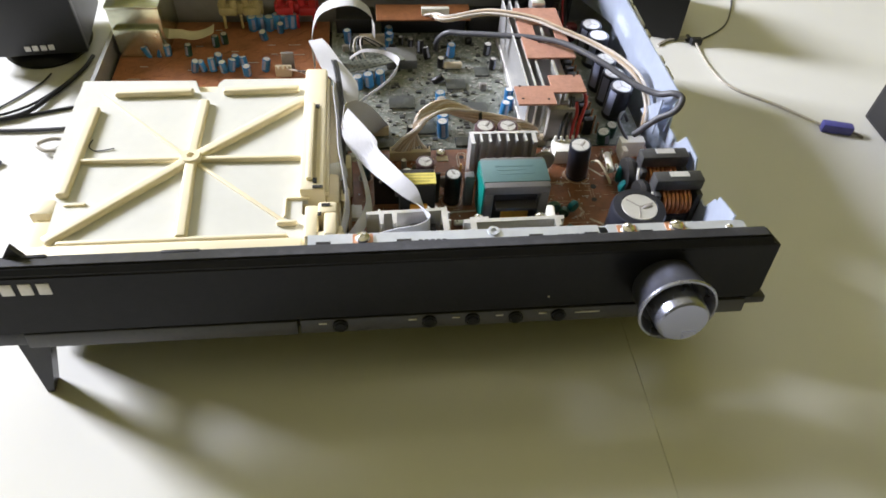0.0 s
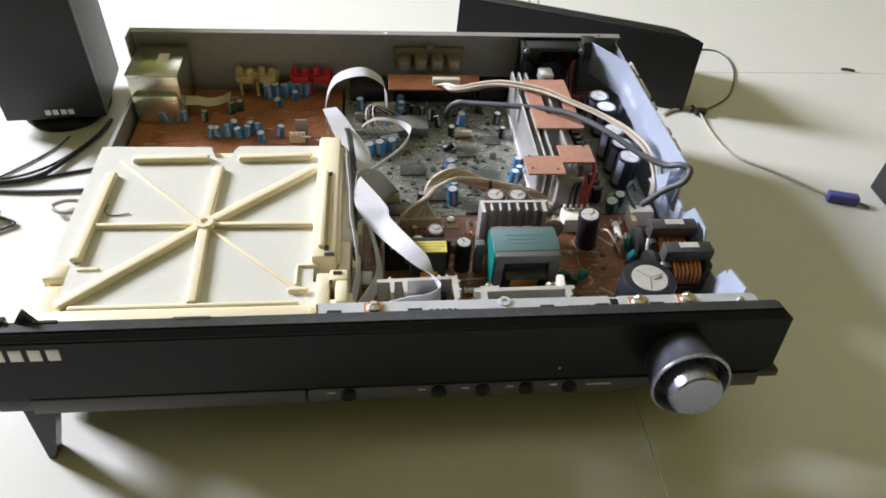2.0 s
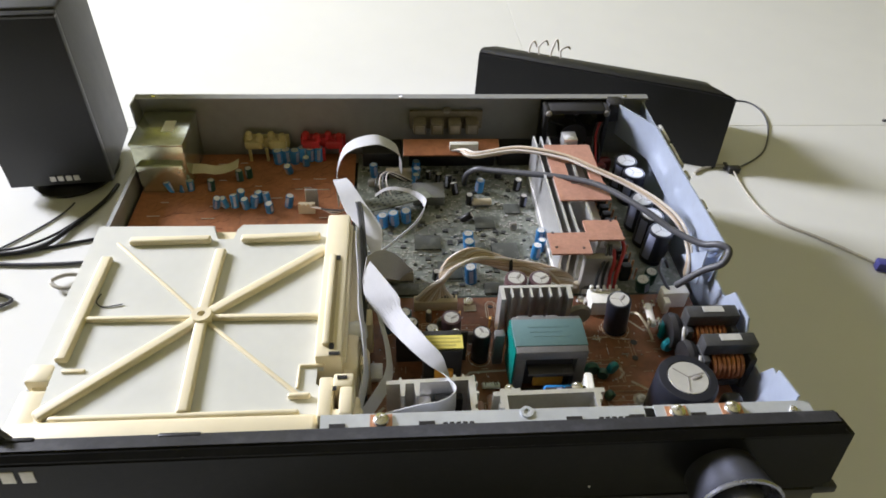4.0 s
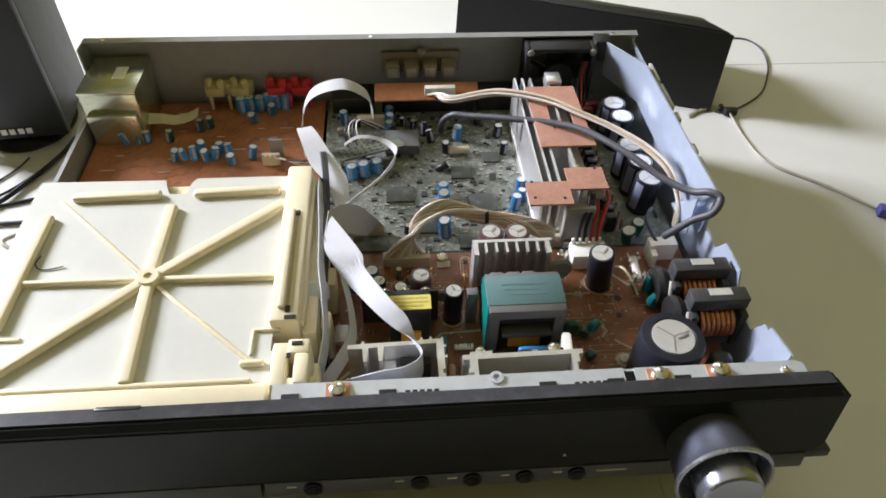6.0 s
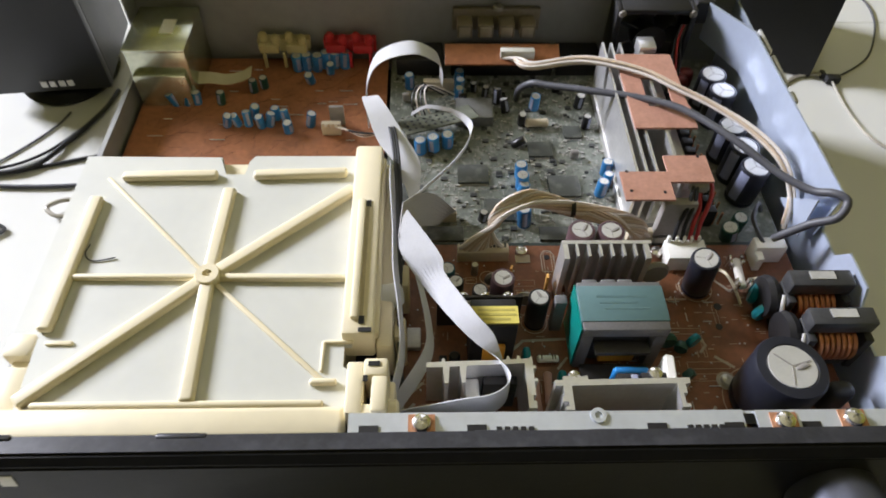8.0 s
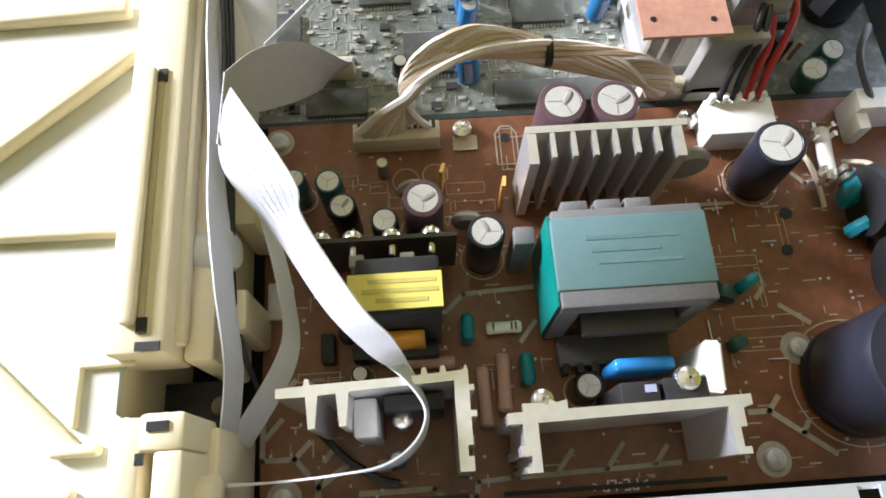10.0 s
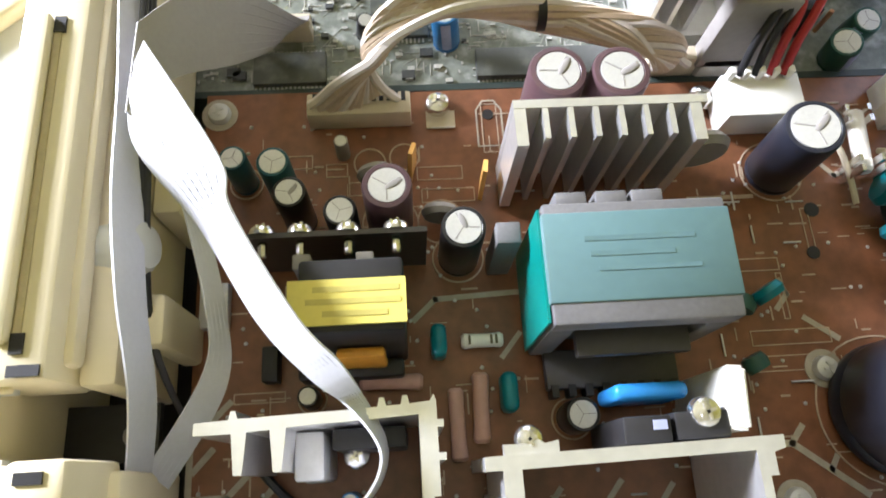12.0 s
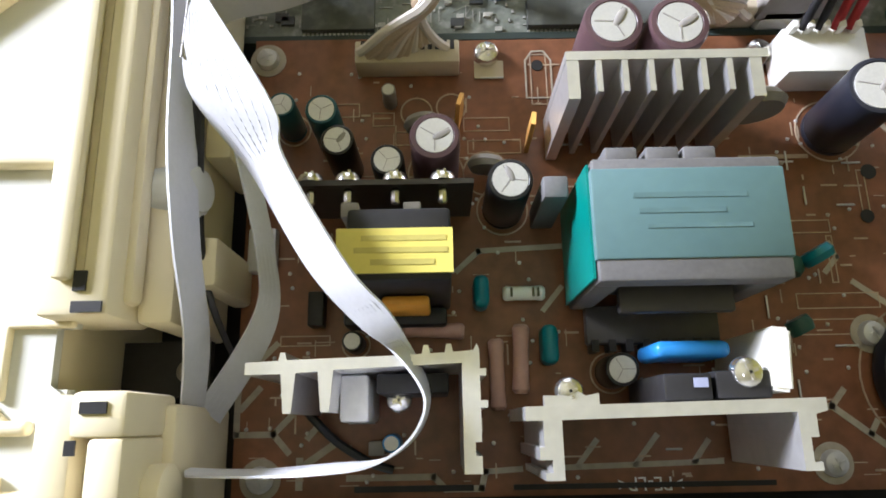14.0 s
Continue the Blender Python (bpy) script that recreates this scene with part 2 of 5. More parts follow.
def part(name, bm, material, parent=None, label="", angle=35, at=None):
    """Links a bmesh, given in world metres, as one mesh object under parent."""
    ob = new(name, mesh_of(bm, name, material, angle) if isinstance(bm, bmesh.types.BMesh) else bm)
    base = Vector(at) if at else Vector((0, 0, 0))
    ob.location = base
    if parent is not None:
        ob.parent = parent
        ob.matrix_parent_inverse = Matrix.Translation(-WORLD.get(parent.name, Vector((0, 0, 0))))
    WORLD[ob.name] = base
    if label:
        ob["label"] = label
    return ob

def thing(name, base, label, category, group="", kind=""):
    e = new(name)
    e.empty_display_size = 0.02
    e.location = base
    WORLD[e.name] = Vector(base)
    return tagged(e, label, category, group, kind)

def boxes(rows, bev=0.0):
    bm = bmesh.new()
    for r in rows:
        bbox(bm, *r, bev=bev)
    return bm

def text_mesh(body, size, m, depth=0.0003):
    c = bpy.data.curves.new("text", "FONT")
    c.body, c.size, c.extrude, c.align_x = body, size, depth, "CENTER"
    o = bpy.data.objects.new("text", c)
    me = bpy.data.meshes.new_from_object(o)
    bpy.data.objects.remove(o)
    bpy.data.curves.remove(c)
    me.transform(m)
    return me

def screw(name, parent, x, y, z, r, material=None, m=None):
    bm = bmesh.new()
    lathe(bm, [(r, 0), (r, r * 0.25), (r * 0.85, r * 0.6), (r * 0.45, r * 0.8), (0, r * 0.85)], 16)
    for a in (0, 90):
        bbox(bm, -r * 0.5, r * 0.5, -r * 0.1, r * 0.1, r * 0.7, r * 0.92, m=Matrix.Rotation(radians(a + 20), 4, "Z"))
    bmesh.ops.transform(bm, matrix=Matrix.Translation((x, y, z)) @ (m or Matrix()), verts=bm.verts)
    return part(name, bm, material or STEEL, parent)

# ---- room ----
def room():
    tg = 0.6
    fl = thing("floor", (0, 0, 0), "glossy off-white glazed ceramic floor tiles with thin joints", "floor", kind="structure")
    part("grout_bed", boxes([(-2.2, 2.6, -4.8, 2.6, -0.05, -0.0004)]), GROUT, fl)
    bm = bmesh.new()
    bbox(bm, 0, tg - 0.0004, 0, tg - 0.0004, -0.012, 0, bev=0.0003, seg=1)
    me = mesh_of(bm, "floor_tile", TILE)
    for i in range(8):
        for j in range(13):
            o = part("floor_tile", me, TILE, fl, at=(0.166 + (i - 4) * tg, -0.735 + (j - 7) * tg, 0))
            o.rotation_euler = (0, 0, 0)
    H = 2.9
    bm = bmesh.new()
    # left wall with the window opening
    for r in [(-2.4, -2.2, -4.8, 1.02, 0, H), (-2.4, -2.2, 1.70, 2.6, 0, H), (-2.4, -2.2, 1.02, 1.70, 0, 0.72), (-2.4, -2.2, 1.02, 1.70, 1.58, H)]:
        bbox(bm, *r)
    tagged(part("wall_west", bm, WALLP), "yellow-green painted wall with a window opening", "wall", kind="structure")
    # rear wall; its opening is made up to house the fill lamp
    bm = bmesh.new()
    for r in [(-2.4, -0.55, 2.65, 2.85, 0, H), (0.75, 2.8, 2.65, 2.85, 0, H), (-0.55, 0.75, 2.65, 2.85, 0, 1.25), (-0.55, 0.75, 2.65, 2.85, 2.25, H)]:
        bbox(bm, *r)
    tagged(part("wall_north", bm, WALLP), "yellow-green painted wall with a window opening", "wall", kind="structure")
    tagged(part("wall_east", boxes([(2.6, 2.8, -4.8, 2.65, 0, H)]), WALLP), "plain yellow-green painted wall", "wall", kind="structure")
    tagged(part("wall_south", boxes([(-2.2, 2.6, -5.0, -4.8, 0, H)]), WALLP), "plain yellow-green painted wall", "wall", kind="structure")
    tagged(part("ceiling", boxes([(-2.4, 2.8, -5.0, 2.85, H, H + 0.12)]), CEIL), "plain pale painted ceiling", "ceiling", kind="structure")
room()

# ---- AV receiver: chassis, bezel, knob ----
REC = thing("av_receiver", (0, 0.17, 0), "opened black home cinema receiver standing on the tiles, cover removed", "receiver")
def receiver():
    # bezel, leaning with its lower edge forward
    LEAN = Matrix.Translation((0, 0.0045, 0.1093)) @ Matrix.Rotation(radians(-10), 4, "X") @ Matrix.Translation((0, 0, -0.1085))
    def bez_part(name, bm, material, parent, label=""):
        bmesh.ops.transform(bm, matrix=LEAN, verts=bm.verts)
        return part(name, bm, material, parent, label)
    bm = bmesh.new()
    prof = [(0.0125, 0.1085), (0.0042, 0.1085), (0.0, 0.1050), (0.0, 0.0648), (0.0125, 0.0648)]
    a = [bm.verts.new((-0.2165, y, z)) for y, z in prof]
    b = [bm.verts.new((0.2240, y, z + 0.002)) for y, z in prof]
    bm.faces.new(a[::-1]); bm.faces.new(b)
    for k in range(5):
        bm.faces.new((a[k], a[(k + 1) % 5], b[(k + 1) % 5], b[k]))
    ends = [e for e in bm.edges if abs(e.verts[0].co.y - e.verts[1].co.y) > 0.005 and e.verts[0].co.x > 0.2]
    bmesh.ops.bevel(bm, geom=ends, offset=0.004, segments=3, affect="EDGES")
    bmesh.ops.bevel(bm, geom=[e for e in bm.edges if e.calc_length() > 0.02], offset=0.0010, segments=2, affect="EDGES")
    bez = bez_part("front_panel", bm, BLACK, REC, "black glossy plastic front panel")
    bm = boxes([(-0.2145, 0.2185, 0.0048, 0.0122, 0.1086, 0.1090)])
    for v in bm.verts:
        v.co.z += (v.co.x + 0.2145) / 0.431 * 0.002
    bez_part("top_edge", bm, BLACKTOP, bez, "lighter upper edge")
    bez_part("lower_strip", boxes([(-0.196, -0.0495, 0.001, 0.012, 0.0530, 0.0638)], 0.001), STRIP, bez, "dark grey disc tray door")
    bez_part("lower_strip", boxes([(-0.0480, 0.218, 0.001, 0.012, 0.0535, 0.0643)], 0.001), STRIP, bez, "dark grey button strip")
    for x in (-0.0255, 0.0256, 0.0508, 0.0765, 0.1022):
        bm = bmesh.new()
        lathe(bm, [(0.0045, 0), (0.0045, 0.0012), (0.0034, 0.0016), (0.0034, 0.0008), (0.003, 0.002), (0, 0.0022)], 20, Matrix.Translation((x, 0.001, 0.0592)) @ Matrix.Rotation(radians(90), 4, "X"))
        bez_part("button", bm, BLACK, bez)
        bez_part("legend_mark", boxes([(x - 0.012, x - 0.0075, 0.0004, 0.0012, 0.0608, 0.0618)]), SILVER, bez)
    bez_part("legend_mark", boxes([(0.112, 0.127, 0.0004, 0.0012, 0.0602, 0.0612)]), SILVER, bez)
    # brand lettering as plain bars
    for x0 in (-0.2045, -0.1955, -0.1862, -0.1772):
        bez_part("brand_mark", boxes([(x0, x0 + 0.0064, -0.0004, 0.0006, 0.0935, 0.1010)], 0.0002), SILVER, bez, "silver mark block")
    bez_part("sensor", boxes([(0.0935, 0.0948, -0.0005, 0.001, 0.0745, 0.0757)], 0.0003), SILVER, bez)
    # volume knob
    RX = Matrix.Rotation(radians(90), 4, "X")
    KM = Matrix.Translation((0.1612, 0.0, 0.0812)) @ RX @ Matrix.Diagonal((0.91, 0.91, 0.97, 1))
    bm = bmesh.new()
    lathe(bm, [(0.0200, -0.002), (0.0205, 0.002), (0.0214, 0.010), (0.0226, 0.0175), (0.0238, 0.0212), (0.0242, 0.0222)], 56, KM)
    kb = bez_part("volume_knob", bm, KNOBB, bez, "dark satin volume knob skirt")
    bm = bmesh.new()
    lathe(bm, [(0.0241, 0.0217), (0.0247, 0.0226), (0.0243, 0.0238), (0.0230, 0.0240), (0.0220, 0.0226), (0.0206, 0.0170), (0.0200, 0.0140)], 56, KM)
    bez_part("knob_ring", bm, KNOB, kb, "bright metal ring")
    bm = bmesh.new()
    lathe(bm, [(0.0204, 0.0150), (0.0158, 0.0146), (0, 0.0146)], 48, KM)
    bez_part("knob_well", bm, DARK, kb, "dark gap round the knob face")
    bm = bmesh.new()
    lathe(bm, [(0.0164, 0.0140), (0.0160, 0.0305), (0.0155, 0.0322), (0.0143, 0.0331), (0, 0.0334)], 48, KM)
    bez_part("knob_cap", bm, KNOB, kb, "satin metal knob face")
    # clips and side lugs of the bezel
    for x in (-0.183, -0.106, 0.021, 0.067, 0.101, 0.168):
        bez_part("clip", boxes([(x - 0.010, x + 0.010, 0.0105, 0.0130, 0.1045, 0.1100)], 0.0008), BLACKTOP, bez)
    bm = bmesh.new()
    prism(bm, [(-0.195, 0.1085), (-0.184, 0.1085), (-0.1895, 0.1165)], -0.0145, -0.0115, Matrix.Rotation(radians(90), 4, "X"))
    bez_part("clip", bm, BLACKTOP, bez)
    bez_part("clip", boxes([(-0.207, -0.199, 0.0105, 0.015, 0.105, 0.1115)], 0.001), BLACKTOP, bez)
    bez_part("lug", boxes([(-0.214, -0.193, 0.002, 0.016, 0.0545, 0.0640)], 0.001), BLACKTOP, bez)
    bez_part("lug", boxes([(0.2165, 0.230, 0.001, 0.010, 0.0605, 0.0660)], 0.001), BLACKTOP, bez)
    bez_part("lug", boxes([(0.205, 0.220, 0.003, 0.012, 0.0515, 0.0605)], 0.001), BLACKTOP, bez)
    # feet
    bm = bmesh.new()
    a = [bm.verts.new(v) for v in [(-0.204, 0.0, 0.0560), (-0.186, 0.0, 0.0560), (-0.2075, 0.0, 0.0), (-0.2035, 0.0, 0.0)]]
    b = [bm.verts.new((v.co.x, 0.010, v.co.z)) for v in a]
    for q in [(0, 1, 3, 2)]:
        bm.faces.new([a[i] for i in q]); bm.faces.new([b[i] for i in q][::-1])
    o = [0, 1, 3, 2]
    for k in range(4):
        i, j = o[k], o[(k + 1) % 4]
        bm.faces.new((a[i], b[i], b[j], a[j]))
    part("front_foot", bm, BLACK, REC, "black plastic corner foot")
    for x, y in ((0.185, 0.05), (-0.185, 0.31), (0.185, 0.31)):
        bm = bmesh.new()
        lathe(bm, [(0.016, 0), (0.018, 0.004), (0.018, 0.038), (0, 0.038)], 28, Matrix.Translation((x, y, 0)))
        part("foot", bm, BLACKTOP, REC)
    # chassis pan and walls; boxes below z 0.0362 are added to stop light underneath
    part("chassis_pan", boxes([(-0.2115, 0.2115, 0.035, 0.3415, 0.008, 0.0362), (-0.2115, 0.2115, 0.016, 0.3415, 0.0363, 0.038)]), mat("dark_steel_pan", (0.03, 0.03, 0.032), 0.6, 0.2), REC, "dark steel bottom pan with an added light-blocking skirt")
    part("side_wall", boxes([(-0.2130, -0.2118, 0.035, 0.3415, 0.008, 0.036), (-0.2130, -0.2118, 0.014, 0.3415, 0.0361, 0.068), (-0.2118, -0.2100, 0.014, 0.3415, 0.0670, 0.068)]), REARM, REC, "grey steel left side wall with an added light-blocking skirt")
    bm = bmesh.new()
    prism(bm, [(0.020, 0.038), (0.3415, 0.038), (0.3415, 0.100), (0.150, 0.100), (0.146, 0.078), (0.128, 0.078), (0.120, 0.090), (0.098, 0.090), (0.090, 0.074), (0.068, 0.074), (0.061, 0.088), (0.020, 0.090)], 0.2135, 0.2147,
          Matrix(((0, 0, 1, 0), (1, 0, 0, 0), (0, 1, 0, 0), (0, 0, 0, 1))))
    part("side_wall", bm, ZINCSKY, REC, "zinc steel right side wall with stepped top")
    # leaning inner side plate
    bm = bmesh.new()
    T = [(0.1880, 0.3255), (0.2095, 0.2915), (0.2125, 0.1450)]
    Bt = [(0.1900, 0.3270), (0.2105, 0.2920), (0.2105, 0.1460)]
    strip(bm, [(x, y, 0.107) for x, y in T], [(x, y, z) for (x, y), z in zip(Bt, (0.078, 0.074, 0.074))], 0.0006, n=1)
    part("inner_side_plate", bm, ZINCSKY, REC, "zinc inner plate with bluish sky reflection in its colour")
    for y0, y1 in ((0.276, 0.300), (0.242, 0.272), (0.226, 0.236), (0.190, 0.200), (0.170, 0.186)):
        part("edge_clip", boxes([(0.2148, 0.2175, y0, y1, 0.092, 0.1035)], 0.001), ALUD, REC)
    bm = bmesh.new()
    prism(bm, [(0.027, 0.070), (0.050, 0.070), (0.047, 0.104), (0.027, 0.1085)], 0.2050, 0.2062, Matrix(((0, 0, 1, 0), (1, 0, 0, 0), (0, 1, 0, 0), (0, 0, 0, 1))))
    part("corner_bracket", bm, ZINCSKY, REC, "zinc corner bracket")
    bm = bmesh.new()
    prism(bm, [(0.148, 0.070), (0.178, 0.070), (0.150, 0.099)], 0.2035, 0.2045, Matrix(((0, 0, 1, 0), (1, 0, 0, 0), (0, 1, 0, 0), (0, 0, 0, 1))))
    part("corner_bracket", bm, ZINCSKY, REC)
    # front rail
    bm = boxes([(-0.0405, 0.123, 0.0150, 0.0262, 0.1048, 0.1058), (0.128, 0.2105, 0.0150, 0.0258, 0.1052, 0.1062), (-0.0405, 0.2105, 0.0249, 0.0261, 0.094, 0.1049)])
    rail = part("front_rail", bm, ZINC, REC, "zinc plated front rail with slots")
    for x in (-0.032, 0.012, 0.086, 0.118, 0.150):
        part("slot", boxes([(x - 0.004, x + 0.004, 0.0165, 0.0205, 0.1052, 0.1064)]), DARK, rail)
    for x in (0.028, 0.1065):
        for k in range(5):
            part("slot", boxes([(x - 0.008 + k * 0.0033, x - 0.0058 + k * 0.0033, 0.0161, 0.0195, 0.1054, 0.1066)]), DARK, rail)
    bm = bmesh.new()
    lathe(bm, [(0.0016, 0.0), (0.0033, 0.0), (0.0033, 0.001), (0.0016, 0.001), (0.0016, 0)], 20, Matrix.Translation((0.0625, 0.0240, 0.1058)))
    part("guide_ring", bm, ZINC, rail)
    for x, y in ((-0.0105, 0.0210), (0.139, 0.0205), (0.1680, 0.0215)):
        part("washer_plate", boxes([(x - 0.0055, x + 0.0055, y - 0.0045, y + 0.004, 0.1060, 0.1067)]), BRASSP, rail)
        screw("screw", rail, x, y, 0.1066, 0.0042)
    screw("screw", rail, 0.2000, 0.0205, 0.1062, 0.002)
    # rear panel
    bm = boxes([(-0.2145, 0.2165, 0.342, 0.3432, 0.036, 0.107), (-0.2135, 0.2160, 0.336, 0.3420, 0.1060, 0.1070), (-0.2145, -0.2133, 0.325, 0.342, 0.080, 0.107)])
    rear = part("rear_panel", bm, REARM, REC, "grey painted steel rear panel")
    for x in (-0.199, 0.0035, 0.196):
        bm = bmesh.new()
        lathe(bm, [(0.0016, 0), (0.0016, 0.0004), (0, 0.0005)], 14, Matrix.Translation((x, 0.339, 0.107)))
        part("hole", bm, STEEL, rear)
receiver()

# ---- cream disc deck ----
def deck():
    D = thing("disc_deck", (-0.119, 0.105, 0.038), "cream plastic disc drive with ribbed top plate in the receiver", "disc drive")
    zt = 0.0945
    bm = bmesh.new()
    prism(bm, [(-0.186, 0.033), (-0.043, 0.033), (-0.043, 0.0530), (-0.0468, 0.0530), (-0.0468, 0.0655), (-0.043, 0.0655), (-0.043, 0.189), (-0.1055, 0.189), (-0.1085, 0.184), (-0.1085, 0.173), (-0.1200, 0.173), (-0.1240, 0.188), (-0.2000, 0.189), (-0.1990, 0.071), (-0.186, 0.071)], zt - 0.004, zt)
    bmesh.ops.bevel(bm, geom=[e for e in bm.edges if all(v.co.z > zt - 0.001 for v in e.verts)], offset=0.0008, segments=2, affect="EDGES")
    part("top_plate", bm, CREAMP, D, "pale translucent top plate with a stain")
    def bar(x0, y0, x1, y1, w, h, name="rib"):
        d = Vector((x1 - x0, y1 - y0, 0))
        q = bmesh.new()
        bbox(q, -d.length / 2, d.length / 2, -w / 2, w / 2, zt - 0.0005, zt + h, bev=min(w, h) * 0.42, seg=4,
             m=Matrix.Translation(((x0 + x1) / 2, (y0 + y1) / 2, 0)) @ Matrix.Rotation(math.atan2(d.y, d.x), 4, "Z"))
        part(name, q, CREAM, D)
    hx, hy = -0.1150, 0.1025
    bar(hx, hy, -0.0475, 0.1610, 0.0072, 0.0040)
    bar(hx, hy, -0.1845, 0.0360, 0.0072, 0.0040)
    bar(hx, hy, -0.1825, 0.1705, 0.0020, 0.0012)
    bar(hx, hy, -0.054, 0.046, 0.0024, 0.0014)
    bar(hx, hy, -0.1145, 0.161, 0.0070, 0.0040)
    bar(hx, hy, -0.1118, 0.036, 0.0070, 0.0040)
    bar(hx, hy, -0.185, 0.1030, 0.0032, 0.0030)
    bar(hx, hy, -0.0445, 0.1015, 0.0038, 0.0032)
    bar(-0.1838, 0.155, -0.1842, 0.072, 0.0072, 0.0040)
    bar(-0.1745, 0.1705, -0.123, 0.1715, 0.0058, 0.0040)
    bar(-0.1035, 0.1715, -0.052, 0.1735, 0.0058, 0.0040)
    bar(-0.178, 0.0352, -0.053, 0.0352, 0.0032, 0.0030)
    bar(-0.060, 0.0455, -0.048, 0.0455, 0.0030, 0.0030)
    bar(-0.0555, 0.0508, -0.0555, 0.0660, 0.0016, 0.0016)
    bar(-0.0555, 0.0660, -0.0420, 0.0660, 0.0016, 0.0016)
    bar(-0.1820, 0.0665, -0.1700, 0.0665, 0.0022, 0.0012)
    q = bmesh.new()
    lathe(q, [(0.0022, 0.0), (0.0022, 0.0052), (0.0056, 0.0052), (0.0062, 0.0040), (0.0062, 0)], 28, Matrix.Translation((hx, hy, zt)))
    part("hub", q, CREAM, D)
    # front lip, left pads
    q = bmesh.new()
    bbox(q, -0.193, -0.043, 0.0190, 0.0338, 0.084, 0.0980, bev=0.003, seg=3)
    part("front_lip", q, CREAM, D, "rounded cream front lip")
    q = bmesh.new()
    bbox(q, -0.2000, -0.1855, 0.0190, 0.0560, 0.080, 0.0935, bev=0.002, seg=2)
    part("corner_pad", q, CREAM, D)
    q = bmesh.new()
    bbox(q, -0.2003, -0.1865, 0.0600, 0.0725, 0.078, 0.0950, bev=0.002, seg=2)
    part("corner_pad", q, CREAM, D)
    # right rail and post
    q = bmesh.new()
    bbox(q, -0.0475, -0.0325, 0.0665, 0.1895, 0.080, 0.1020, bev=0.0018, seg=2)
    rail = part("guide_rail", q, CREAM, D, "raised cream guide rail")
    # flat strip whose darker colour stands for the groove's shade
    part("rail_groove", boxes([(-0.0393, -0.0378, 0.072, 0.146, 0.1018, 0.1024)]), mat("groove_shade_plastic", (0.5, 0.42, 0.26), 0.5), rail)
    q = bmesh.new()
    bbox(q, -0.0435, -0.0395, 0.0735, 0.147, 0.1015, 0.1050, bev=0.0012, seg=2)
    part("rail_ridge", q, CREAM, rail)
    for y in (0.1450, 0.0735):
        part("slot", boxes([(-0.0395, -0.0370, y - 0.002, y + 0.002, 0.1021, 0.1027)]), DARK, rail)
    part("slot", boxes([(-0.0395, -0.0335, 0.0672, 0.0694, 0.1021, 0.1026)]), DARK, rail)
    for r in [(-0.0325, -0.0245, 0.0665, 0.1865, 0.052, 0.0900), (-0.0345, -0.0305, 0.070, 0.186, 0.0902, 0.0960), (-0.0325, -0.0225, 0.012, 0.0500, 0.052, 0.0880), (-0.0243, -0.0185, 0.076, 0.088, 0.052, 0.082), (-0.0243, -0.0175, 0.108, 0.122, 0.052, 0.080)]:
        q = bmesh.new()
        bbox(q, *r, bev=0.0015, seg=2)
        part("side_block", q, CREAM, D)
    q = bmesh.new()
    lathe(q, [(0.0062, 0), (0.0062, 0.008), (0.005, 0.0095), (0, 0.0098)], 24, Matrix.Translation((-0.0300, 0.0970, 0.086)) @ Matrix.Rotation(radians(75), 4, "Y"))
    part("boss", q, CREAMP, D)
    q = bmesh.new()
    for r in [(-0.0430, -0.0355, 0.0270, 0.0515, 0.082, 0.1040), (-0.0356, -0.0250, 0.0435, 0.0520, 0.082, 0.1060), (-0.0320, -0.0250, 0.0270, 0.0436, 0.082, 0.1060), (-0.0430, -0.0252, 0.0265, 0.0320, 0.082, 0.1030)]:
        bbox(q, *r, bev=0.0013, seg=2)
    post = part("latch_post", q, CREAM, D, "cream latch post")
    part("slot", boxes([(-0.0335, -0.0285, 0.0478, 0.0500, 0.1061, 0.1065)]), DARK, post)
    part("slot", boxes([(-0.0355, -0.0335, 0.0405, 0.0432, 0.1061, 0.1065)]), DARK, post)
    q = bmesh.new()
    lathe(q, [(0.0058, 0), (0.0058, 0.011), (0.0045, 0.012), (0, 0.0123)], 24, Matrix.Translation((-0.0325, 0.0325, 0.092)) @ Matrix.Rotation(radians(90), 4, "Y"))
    part("pin", q, CREAM, D)
    part("recess", boxes([(-0.0468, -0.0250, 0.0525, 0.0660, 0.060, 0.0625)]), DARK, D)
    screw("screw", D, -0.030, 0.0585, 0.0635, 0.0028, GREYD)
    q = bmesh.new()
    bbox(q, -0.1965, -0.0470, 0.036, 0.186, 0.040, zt - 0.0045)
    part("deck_body", q, CREAM, D)
    q = bmesh.new()
    tube(q, [(-0.1785, 0.1235, 0.0958), (-0.1795, 0.1175, 0.0953), (-0.1745, 0.1135, 0.0951), (-0.1640, 0.1155, 0.0952)], 0.00038, 6)
    tagged(part("loose_thread", q, WIREB), "short curled dark thread lying on the deck plate", "thread")
deck()

